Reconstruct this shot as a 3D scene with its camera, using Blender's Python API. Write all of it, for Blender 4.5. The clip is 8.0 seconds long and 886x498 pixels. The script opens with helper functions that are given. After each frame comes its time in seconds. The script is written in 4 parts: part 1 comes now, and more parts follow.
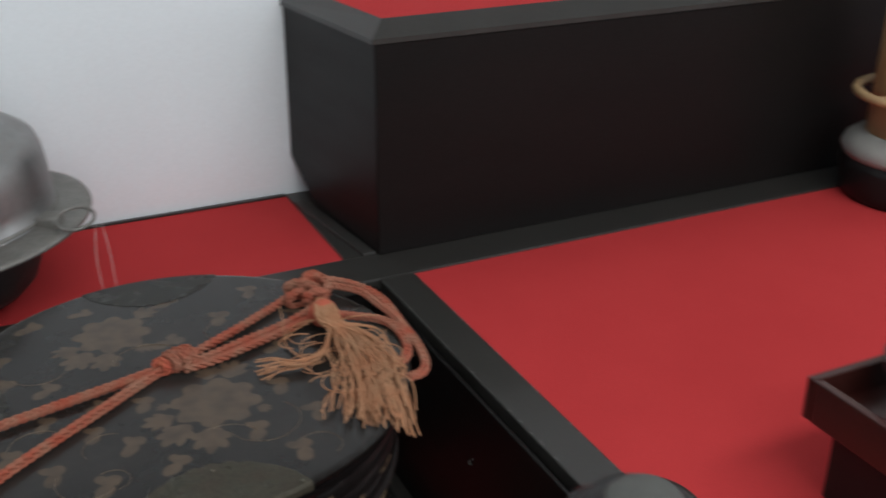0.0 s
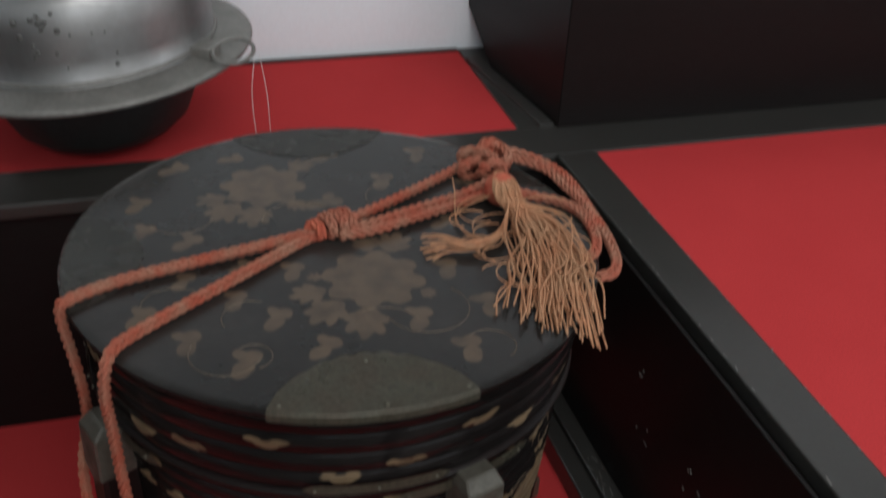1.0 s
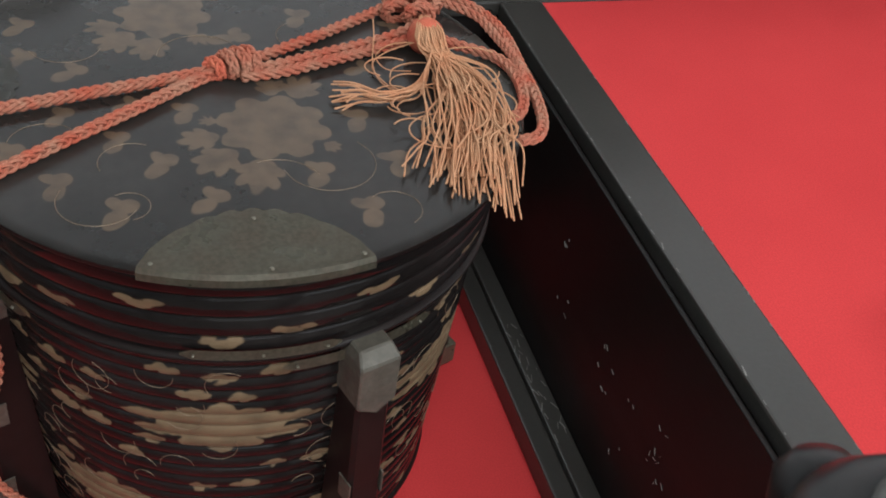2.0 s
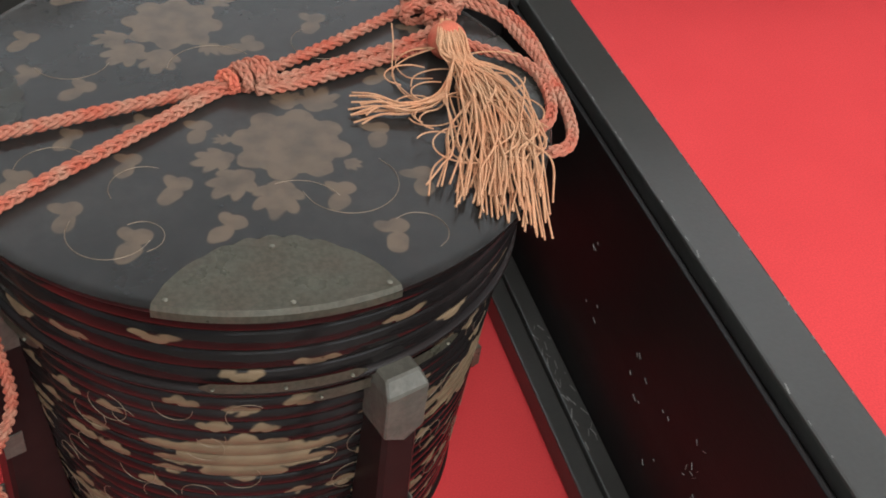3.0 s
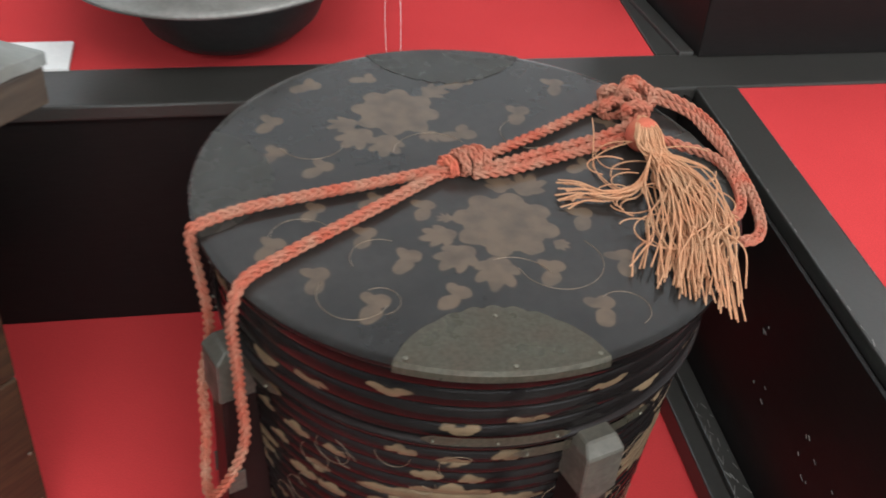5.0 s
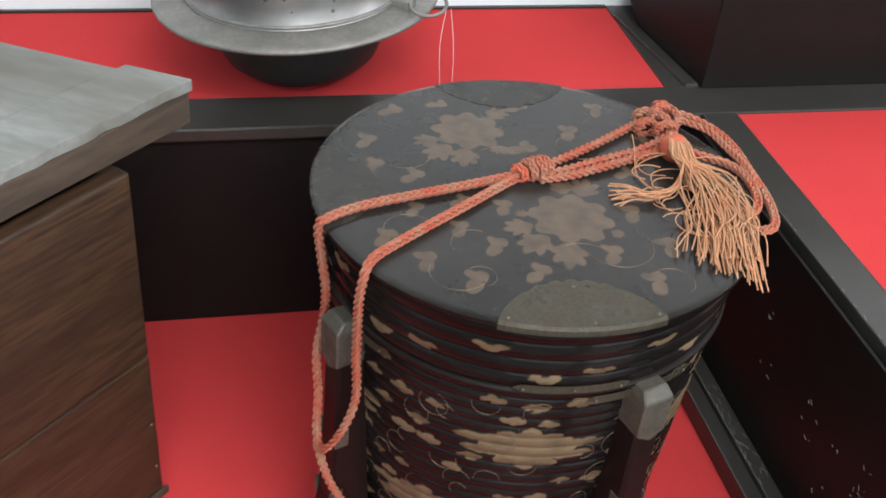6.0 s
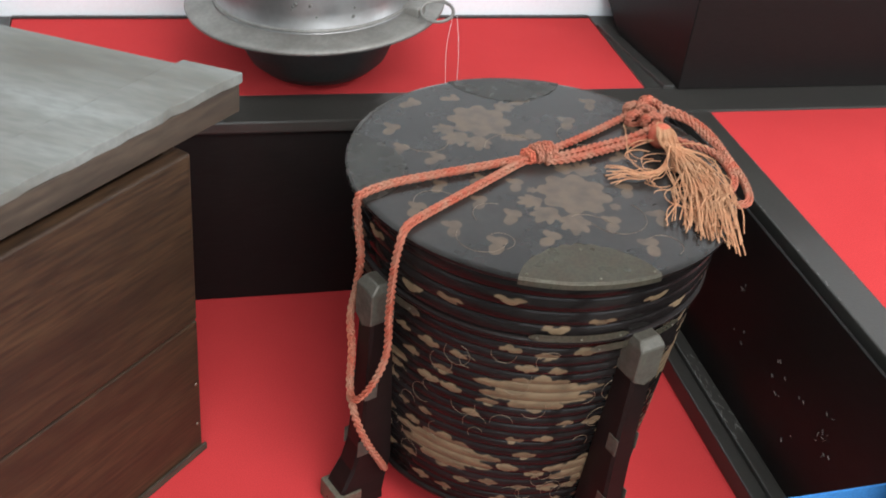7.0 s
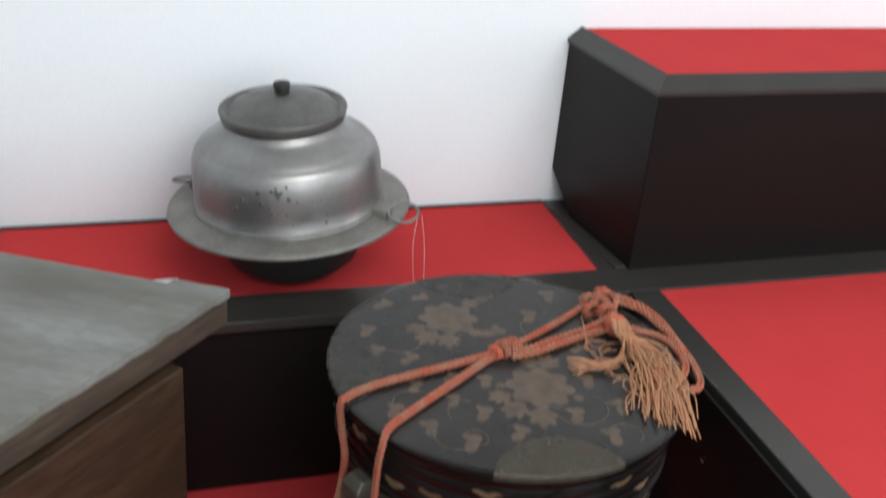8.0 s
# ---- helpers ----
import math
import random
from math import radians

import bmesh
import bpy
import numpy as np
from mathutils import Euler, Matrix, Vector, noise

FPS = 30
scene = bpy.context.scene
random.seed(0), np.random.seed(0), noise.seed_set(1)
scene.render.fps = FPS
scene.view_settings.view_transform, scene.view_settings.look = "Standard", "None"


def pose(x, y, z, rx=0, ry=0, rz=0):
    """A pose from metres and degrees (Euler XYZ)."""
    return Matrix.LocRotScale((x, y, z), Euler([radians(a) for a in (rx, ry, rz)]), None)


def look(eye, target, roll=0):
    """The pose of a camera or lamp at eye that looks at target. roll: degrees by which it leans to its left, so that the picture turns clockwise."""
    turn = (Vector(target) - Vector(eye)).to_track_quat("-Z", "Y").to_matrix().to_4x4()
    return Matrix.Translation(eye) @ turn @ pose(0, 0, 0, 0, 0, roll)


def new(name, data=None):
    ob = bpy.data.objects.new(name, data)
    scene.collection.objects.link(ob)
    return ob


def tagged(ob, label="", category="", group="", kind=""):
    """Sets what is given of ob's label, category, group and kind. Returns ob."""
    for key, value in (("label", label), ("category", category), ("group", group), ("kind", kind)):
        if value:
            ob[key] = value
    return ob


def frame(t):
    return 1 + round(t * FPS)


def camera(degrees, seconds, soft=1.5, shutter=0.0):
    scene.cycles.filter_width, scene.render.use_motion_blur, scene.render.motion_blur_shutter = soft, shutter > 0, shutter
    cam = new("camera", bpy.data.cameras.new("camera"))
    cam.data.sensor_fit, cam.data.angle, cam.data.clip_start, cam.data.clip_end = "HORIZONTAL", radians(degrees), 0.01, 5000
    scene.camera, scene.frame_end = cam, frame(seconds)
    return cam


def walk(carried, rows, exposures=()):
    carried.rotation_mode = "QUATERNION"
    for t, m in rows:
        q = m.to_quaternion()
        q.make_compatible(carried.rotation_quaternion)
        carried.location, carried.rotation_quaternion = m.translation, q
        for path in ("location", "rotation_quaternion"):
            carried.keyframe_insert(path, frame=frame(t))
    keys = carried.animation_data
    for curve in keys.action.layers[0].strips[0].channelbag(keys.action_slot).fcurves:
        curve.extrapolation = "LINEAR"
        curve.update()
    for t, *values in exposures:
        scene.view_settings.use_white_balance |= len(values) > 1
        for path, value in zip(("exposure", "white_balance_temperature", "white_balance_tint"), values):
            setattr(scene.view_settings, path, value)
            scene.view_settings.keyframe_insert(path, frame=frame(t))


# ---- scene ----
# ---------- camera ----------
cam = camera(44.84, 8.0, soft=1.7, shutter=0.5)
PATH = [
    (0, (-0.452, -1.091, 0.869), (0.342, 0.544, 0.035), 0.3),
    (0.5, (-0.445, -1.015, 0.868), (0.162, 0.671, -0.02), 2.0),
    (1, (-0.444, -0.956, 0.81), (0.083, 0.659, -0.246), 3.2),
    (1.5, (-0.404, -0.94, 0.806), (0.166, 0.524, -0.431), 7.1),
    (2, (-0.395, -0.91, 0.783), (0.183, 0.514, -0.497), 9.1),
    (3.5, (-0.387, -0.855, 0.79), (0.119, 0.537, -0.553), 6.0),
    (4, (-0.393, -0.851, 0.793), (0.058, 0.574, -0.537), 4.9),
    (4.5, (-0.412, -0.853, 0.801), (-0.04, 0.618, -0.502), 4.5),
    (5, (-0.462, -0.904, 0.83), (-0.121, 0.626, -0.413), 4.7),
    (6.5, (-0.645, -1.106, 0.912), (-0.185, 0.454, -0.252), 6.6),
    (7, (-0.679, -1.161, 0.93), (-0.19, 0.406, -0.212), 6.9),
    (7.5, (-0.694, -1.189, 0.983), (-0.151, 0.418, -0.076), 5.6),
    (8, (-0.713, -1.2, 1.026), (-0.136, 0.486, 0.118), 5.2),
]
EXPOSURES = [(0.0, -0.75), (0.5, -0.8), (1.0, -0.75), (1.5, -0.08), (2.0, 0.05), (3.5, 0.5), (4.0, 0.5), (4.5, 0.45), (5.0, 0.42), (6.5, 0.55), (7.0, 0.52), (7.5, 0.45), (8.0, -0.08)]
walk(cam, [(t, look(eye, aim, roll)) for t, eye, aim, roll in PATH], EXPOSURES)

# ---------- light ----------
world = bpy.data.worlds.new("world")
scene.world = world
world.use_nodes = True
sky = world.node_tree.nodes.new("ShaderNodeTexSky")
sky.sky_type, sky.sun_disc = "NISHITA", False
sky.sun_elevation, sky.sun_rotation = radians(40), radians(200)
world.node_tree.links.new(sky.outputs[0], world.node_tree.nodes["Background"].inputs[0])
world.node_tree.nodes["Background"].inputs[1].default_value = 0.12


def area_light(name, m, w, h, power, colour):
    """A rectangular area lamp: daylight through a window opening, and the added ceiling fill."""
    d = bpy.data.lights.new(name, "AREA")
    d.shape, d.size, d.size_y, d.energy, d.color = "RECTANGLE", w, h, power, colour
    ob = new(name, d)
    ob.matrix_world = m
    return ob


area_light("window_daylight", look((0.4, -3.42, 1.25), (0.2, 0, 0.45)), 3.6, 1.7, 46, (0.96, 0.985, 1.02))
area_light("side_daylight", look((2.92, -1.1, 1.25), (0, -0.2, 0.5)), 1.8, 1.6, 21, (0.96, 0.985, 1.02))
# Two overhead fills, added without a known source to lift the level surfaces.
area_light("added_ceiling_fill", pose(0.3, -1.7, 2.42), 2.4, 0.5, 58, (0.985, 0.99, 0.985))
area_light("added_ceiling_fill", pose(-0.6, -2.7, 2.42), 2.4, 0.5, 26, (0.985, 0.99, 0.985))


# ---------- materials ----------
def material(name, colour, rough=0.5, metal=0.0, grain=0.0, grain_scale=200.0, stain=0.0, stain_scale=8.0, bump=0.0, bump_scale=400.0,
             second=None, stretch=(1, 1, 1), spec=0.5, coat=0.0, rough_var=0.0, sheen=0.0, vary=0.0, turn=None):
    """A surface with two scales of colour variation and a fine relief, in metres of the object's own space."""
    m = bpy.data.materials.new(name)
    m.use_nodes = True
    n, l = m.node_tree.nodes, m.node_tree.links
    b = n["Principled BSDF"]
    b.inputs["Roughness"].default_value, b.inputs["Metallic"].default_value = rough, metal
    b.inputs["Specular IOR Level"].default_value, b.inputs["Coat Weight"].default_value = spec, coat
    b.inputs["Coat Roughness"].default_value = 0.12
    b.inputs["Sheen Weight"].default_value, b.inputs["Sheen Roughness"].default_value = sheen, 0.35
    b.inputs["Sheen Tint"].default_value = (1.0, 0.94, 0.86, 1)
    co = n.new("ShaderNodeTexCoord")
    mp = n.new("ShaderNodeMapping")
    mp.inputs["Scale"].default_value = stretch
    if turn is not None:
        mp.vector_type = "TEXTURE"
        mp.inputs["Rotation"].default_value = (0, 0, radians(turn))
    l.new(co.outputs["Object"], mp.inputs[0])

    def field(scale, detail):
        t = n.new("ShaderNodeTexNoise")
        t.inputs["Scale"].default_value, t.inputs["Detail"].default_value = scale, detail
        l.new(mp.outputs[0], t.inputs["Vector"])
        return t.outputs[0]

    def mix(fac, a, c, kind="MIX"):
        x = n.new("ShaderNodeMix")
        x.data_type, x.blend_type = "RGBA", kind
        for s, v in ((0, fac), (6, a), (7, c)):
            if hasattr(v, "links"):
                l.new(v, x.inputs[s])
            else:
                x.inputs[s].default_value = v
        return x.outputs[2]

    def span(v, a, c, lo=0.35, hi=0.65):
        r = n.new("ShaderNodeMapRange")
        l.new(v, r.inputs[0])
        for i, q in enumerate((lo, hi, a, c)):
            r.inputs[i + 1].default_value = q
        return r.outputs[0]

    col = (*colour, 1)
    two = second or tuple(c * 0.55 for c in colour)
    big = field(stain_scale, 5)
    out = mix(span(big, 0, stain), col, (*two, 1))
    fine = field(grain_scale, 3)
    dark = tuple(c * 0.45 for c in colour)
    out = mix(span(fine, 0, grain), out, (*dark, 1))
    if vary:
        info = n.new("ShaderNodeObjectInfo")
        out = mix(span(info.outputs["Random"], 0, vary, 0, 1), out, (*two, 1))
    l.new(out, b.inputs["Base Color"])
    if rough_var:
        l.new(span(big, max(0.02, rough - rough_var), min(1, rough + rough_var)), b.inputs["Roughness"])
    if bump:
        bp = n.new("ShaderNodeBump")
        bp.inputs["Strength"].default_value, bp.inputs["Distance"].default_value = bump, 0.001
        l.new(field(bump_scale, 4), bp.inputs["Height"])
        l.new(bp.outputs[0], b.inputs["Normal"])
    return m


def painted_lacquer(name, base, gold, rough, gold_rough, wear, spec, sheen=0.0):
    """Lacquer on which the gold pattern stands where the mesh's own distance value is below zero."""
    m = material(name, base, rough, grain=0.3, grain_scale=120, stain=0.8, stain_scale=9, second=tuple(c * 2.6 for c in base), bump=0.05, bump_scale=500, rough_var=0.07, spec=spec, sheen=sheen)
    n, l = m.node_tree.nodes, m.node_tree.links
    b = n["Principled BSDF"]
    at = n.new("ShaderNodeAttribute")
    at.attribute_name = "leaf"
    r = n.new("ShaderNodeMapRange")
    r.inputs[1].default_value, r.inputs[2].default_value = 0.0004, -0.0006
    l.new(at.outputs["Fac"], r.inputs[0])
    no = n.new("ShaderNodeTexNoise")
    no.inputs["Scale"].default_value, no.inputs["Detail"].default_value = 55, 8
    co = n.new("ShaderNodeTexCoord")
    l.new(co.outputs["Object"], no.inputs["Vector"])
    w = n.new("ShaderNodeMapRange")
    l.new(no.outputs[0], w.inputs[0])
    for i, q in enumerate((0.42, 0.7, 1.0, 1.0 - wear)):
        w.inputs[i + 1].default_value = q
    f = n.new("ShaderNodeMath")
    f.operation = "MULTIPLY"
    l.new(r.outputs[0], f.inputs[0])
    l.new(w.outputs[0], f.inputs[1])
    was = b.inputs["Base Color"].links[0].from_socket
    x = n.new("ShaderNodeMix")
    x.data_type = "RGBA"
    l.new(f.outputs[0], x.inputs[0])
    l.new(was, x.inputs[6])
    x.inputs[7].default_value = (*gold, 1)
    l.new(x.outputs[2], b.inputs["Base Color"])
    was = b.inputs["Roughness"].links[0].from_socket
    y = n.new("ShaderNodeMix")
    l.new(f.outputs[0], y.inputs[0])
    l.new(was, y.inputs[2])
    y.inputs[3].default_value = gold_rough
    l.new(y.outputs[0], b.inputs["Roughness"])
    return m


FELT = material("red_felt", (0.56, 0.047, 0.049), 0.95, grain=0.3, grain_scale=700, stain=0.45, stain_scale=9, second=(0.49, 0.037, 0.040), bump=0.5, bump_scale=1500, spec=0.1)
PAINT = material("dark_rail_paint", (0.031, 0.0295, 0.0265), 0.31, grain=0.2, grain_scale=240, stain=0.25, stain_scale=14, second=(0.050, 0.048, 0.044), bump=0.12, bump_scale=300, rough_var=0.02, spec=0.42)
PANEL = material("dark_brown_panel", (0.0088, 0.0082, 0.0079), 0.40, grain=0.4, grain_scale=60, stain=0.6, stain_scale=5, second=(0.0110, 0.0082, 0.0076), bump=0.1, bump_scale=160, stretch=(1, 1, 6), rough_var=0.03, spec=0.15)
PLASTER = material("white_plaster", (0.815, 0.865, 0.89), 0.9, grain=0.06, grain_scale=300, stain=0.12, stain_scale=3, second=(0.76, 0.81, 0.84), bump=0.15, bump_scale=250)
LID_LACQUER = painted_lacquer("worn_black_lacquer", (0.0088, 0.0078, 0.0070), (0.082, 0.056, 0.036), 0.17, 0.24, 0.5, 0.26, 0.24)
BODY_LACQUER = painted_lacquer("ribbed_black_lacquer", (0.0062, 0.0052, 0.0050), (0.138, 0.095, 0.056), 0.11, 0.42, 0.40, 0.13)
LEG_LACQUER = material("dark_lacquer", (0.0085, 0.0066, 0.0062), 0.36, grain=0.3, grain_scale=90, stain=0.5, stain_scale=15, second=(0.015, 0.0085, 0.0075), bump=0.06, spec=0.15)
GOLD = material("gold_line", (0.20, 0.14, 0.09), 0.45, 0.3, grain=0.3, grain_scale=300)
FITTING = material("dull_bronze", (0.128, 0.119, 0.086), 0.36, 0.35, grain=0.55, grain_scale=330, stain=0.7, stain_scale=45, second=(0.140, 0.108, 0.078), bump=0.45, bump_scale=190, rough_var=0.1)
TARNISH = material("tarnished_bronze", (0.062, 0.060, 0.053), 0.26, 0.0, grain=0.25, grain_scale=330, stain=0.6, stain_scale=45, second=(0.075, 0.068, 0.056), bump=0.03, bump_scale=240, rough_var=0.08)
CAP_BRONZE = material("dark_worn_bronze", (0.098, 0.092, 0.074), 0.42, 0.2, grain=0.5, grain_scale=260, stain=0.8, stain_scale=60, second=(0.062, 0.054, 0.042), bump=0.6, bump_scale=170, rough_var=0.1)
STUD = material("pale_bronze", (0.22, 0.20, 0.155), 0.35, 0.85, grain=0.3)
SCUFF = material("pale_scuff", (0.20, 0.195, 0.18), 0.7, grain=0.4, grain_scale=800, stain=0.6, stain_scale=150)
CORD = material("faded_orange_cord", (0.42, 0.100, 0.060), 0.85, grain=0.5, grain_scale=900, stain=1.0, stain_scale=55, second=(0.38, 0.195, 0.130), bump=0.6, bump_scale=1600, spec=0.15)
CORD_RED = material("red_cord", (0.50, 0.105, 0.065), 0.85, grain=0.4, grain_scale=900, stain=0.6, stain_scale=80, second=(0.55, 0.2, 0.11), bump=0.6, bump_scale=1600, spec=0.15)
TASSEL = material("tan_thread", (0.54, 0.245, 0.128), 0.8, grain=0.5, grain_scale=1200, stain=0.6, stain_scale=60, second=(0.50, 0.32, 0.19), bump=0.5, bump_scale=2200, spec=0.2)
PEWTER = material("grey_cast_metal", (0.32, 0.316, 0.310), 0.44, 0.85, grain=0.15, grain_scale=110, stain=0.5, stain_scale=16, second=(0.22, 0.215, 0.205), bump=0.12, bump_scale=260, rough_var=0.09)
FLANGE = material("oxidised_metal", (0.27, 0.26, 0.24), 0.55, 0.6, grain=0.3, grain_scale=170, stain=0.6, stain_scale=24, second=(0.165, 0.16, 0.145), bump=0.35, bump_scale=300)
LID_METAL = material("dark_grey_metal", (0.150, 0.148, 0.140), 0.42, 0.6, grain=0.3, grain_scale=150, stain=0.6, stain_scale=24, second=(0.10, 0.098, 0.092), bump=0.15, bump_scale=220, rough_var=0.08)
IRON = material("sooty_iron", (0.036, 0.035, 0.033), 0.6, 0.4, grain=0.4, grain_scale=150, stain=0.5, stain_scale=20, bump=0.3, bump_scale=250)
SPOT = material("dark_corrosion", (0.11, 0.108, 0.10), 0.7, 0.3, grain=0.4)
GREY_WOOD = material("weathered_grey_wood", (0.225, 0.235, 0.222), 0.75, grain=0.4, grain_scale=150, stain=0.95, stain_scale=11, second=(0.105, 0.098, 0.080), bump=0.5, bump_scale=110, stretch=(3.2, 1, 1), turn=151, vary=0.15)
BROWN_WOOD = material("aged_brown_wood", (0.020, 0.0096, 0.0044), 0.52, grain=0.9, grain_scale=230, stain=0.95, stain_scale=17, second=(0.064, 0.032, 0.0138), bump=0.4, bump_scale=130, stretch=(11, 1, 1), turn=225, vary=0.2)
SIDE_WOOD = material("lid_edge_wood", (0.044, 0.028, 0.017), 0.75, grain=0.8, grain_scale=110, stain=0.8, stain_scale=16, second=(0.090, 0.064, 0.042), bump=0.7, bump_scale=120, stretch=(6, 1, 1), turn=225)
BLACK = material("black_lacquer", (0.012, 0.011, 0.011), 0.36, grain=0.2, stain=0.4, stain_scale=20, bump=0.04, spec=0.25)
RED_LACQUER = material("dark_red_lacquer", (0.055, 0.012, 0.009), 0.3, grain=0.3, stain=0.5, stain_scale=12, second=(0.028, 0.010, 0.009), bump=0.05)
GREY_LACQUER = material("greyish_lacquer", (0.055, 0.056, 0.058), 0.5, grain=0.3, stain=0.5, stain_scale=20, bump=0.1)
CAP_GREY = material("grey_plastic", (0.075, 0.078, 0.070), 0.5, grain=0.2, stain=0.3, stain_scale=30, bump=0.05)
PALE_GREY = material("pale_grey_lacquer", (0.30, 0.30, 0.28), 0.5, grain=0.2, stain=0.3, stain_scale=20)
WHITE_GLAZE = material("white_glaze", (0.72, 0.72, 0.70), 0.25, grain=0.1, stain=0.2)
PALE_WOOD = material("pale_yellow_wood", (0.52, 0.34, 0.17), 0.55, grain=0.4, grain_scale=30, stain=0.5, stain_scale=8, bump=0.2, bump_scale=60, stretch=(6, 6, 0.7))
BLUE = material("blue_cloth", (0.045, 0.20, 0.50), 0.9, grain=0.4, grain_scale=700, stain=0.4, stain_scale=15, bump=0.6, bump_scale=1200, spec=0.1)
FLOORING = material("grey_floor", (0.28, 0.26, 0.23), 0.6, grain=0.3, grain_scale=90, stain=0.4, stain_scale=3, bump=0.1)
LINE = material("clear_line", (0.85, 0.85, 0.82), 0.15, spec=0.8)
FRAME = material("window_paint", (0.6, 0.6, 0.58), 0.5, grain=0.15, stain=0.2)


# ---------- mesh helpers ----------
def part(name, bm, mat, parent=None, label="", smooth=False):
    """Links a bmesh as one mesh object under a thing or part."""
    me = bpy.data.meshes.new(name)
    bmesh.ops.recalc_face_normals(bm, faces=bm.faces)
    for f in bm.faces:
        f.smooth = smooth
    bm.to_mesh(me)
    bm.free()
    me.materials.append(mat)
    ob = new(name, me)
    if parent:
        ob.parent = parent
        ob.matrix_parent_inverse = parent.matrix_basis.inverted()
    if label:
        ob["label"] = label
    return ob


def thing(name, at, label, category, kind="", group=""):
    ob = new(name)
    ob.empty_display_size = 0.02
    ob.matrix_basis = at if isinstance(at, Matrix) else Matrix.Translation(at)
    return tagged(ob, label, category, group, kind)


def block(x0, x1, y0, y1, z0, z1, bevel=0.0, m=None, segments=2):
    bm = bmesh.new()
    bmesh.ops.create_cube(bm, size=1)
    for v in bm.verts:
        v.co = Vector(((x0 + x1) / 2 + v.co.x * (x1 - x0), (y0 + y1) / 2 + v.co.y * (y1 - y0), (z0 + z1) / 2 + v.co.z * (z1 - z0)))
    if bevel:
        bmesh.ops.bevel(bm, geom=bm.edges[:], offset=bevel, segments=segments, affect="EDGES", profile=0.6)
    if m is not None:
        bm.transform(m)
    return bm


def prism(points, z0, z1, bevel=0.0, m=None):
    """A flat outline raised from z0 to z1."""
    bm = bmesh.new()
    low = [bm.verts.new((x, y, z0)) for x, y in points]
    top = [bm.verts.new((x, y, z1)) for x, y in points]
    bm.faces.new(low)
    bm.faces.new(top)
    for i in range(len(points)):
        j = (i + 1) % len(points)
        bm.faces.new((low[i], low[j], top[j], top[i]))
    bmesh.ops.recalc_face_normals(bm, faces=bm.faces)
    if bevel:
        bmesh.ops.bevel(bm, geom=bm.edges[:], offset=bevel, segments=2, affect="EDGES", profile=0.6)
    if m is not None:
        bm.transform(m)
    return bm


def lathe(profile, sides=96, m=None, closed=False):
    """Turns (radius, height) pairs round the z axis."""
    bm = bmesh.new()
    rings = []
    for r, z in profile:
        if r < 1e-6:
            rings.append([bm.verts.new((0, 0, z))])
        else:
            rings.append([bm.verts.new((r * math.cos(2 * math.pi * k / sides), r * math.sin(2 * math.pi * k / sides), z)) for k in range(sides)])
    pairs = list(zip(rings, rings[1:])) + ([(rings[-1], rings[0])] if closed else [])
    for a, b in pairs:
        for k in range(sides):
            q = (k + 1) % sides
            if len(a) == 1 and len(b) == 1:
                continue
            if len(a) == 1:
                bm.faces.new((a[0], b[k], b[q]))
            elif len(b) == 1:
                bm.faces.new((a[k], b[0], a[q]))
            else:
                bm.faces.new((a[k], b[k], b[q], a[q]))
    if m is not None:
        bm.transform(m)
    return bm


def smooth_path(points, step):
    """A Catmull-Rom line through the points, at even steps."""
    p = [Vector(q) for q in points]
    p = [p[0] * 2 - p[1]] + p + [p[-1] * 2 - p[-2]]
    out = []
    for i in range(1, len(p) - 2):
        a, b, c, d = p[i - 1 : i + 3]
        n = max(2, int((c - b).length / step))
        for k in range(n):
            t = k / n
            out.append(0.5 * (2 * b + (c - a) * t + (2 * a - 5 * b + 4 * c - d) * t * t + (3 * b - a - 3 * c + d) * t ** 3))
    out.append(p[-2])
    return out


def tube(bm, line, radius, sides=6, taper=None):
    """Adds a round tube along a line of points."""
    before = None
    n = len(line)
    up = Vector((0, 0, 1))
    for i, c in enumerate(line):
        d = (line[min(i + 1, n - 1)] - line[max(i - 1, 0)])
        d = d.normalized() if d.length > 1e-9 else Vector((1, 0, 0))
        side = d.cross(up)
        side = side.normalized() if side.length > 0.05 else d.cross(Vector((1, 0, 0))).normalized()
        top = side.cross(d)
        r = radius * (taper(i / (n - 1)) if taper else 1)
        ring = [bm.verts.new(c + r * (math.cos(a) * side + math.sin(a) * top)) for a in (2 * math.pi * k / sides for k in range(sides))]
        if before:
            for k in range(sides):
                q = (k + 1) % sides
                bm.faces.new((before[k], before[q], ring[q], ring[k]))
        else:
            bm.faces.new(ring)
        before = ring
    bm.faces.new(before)


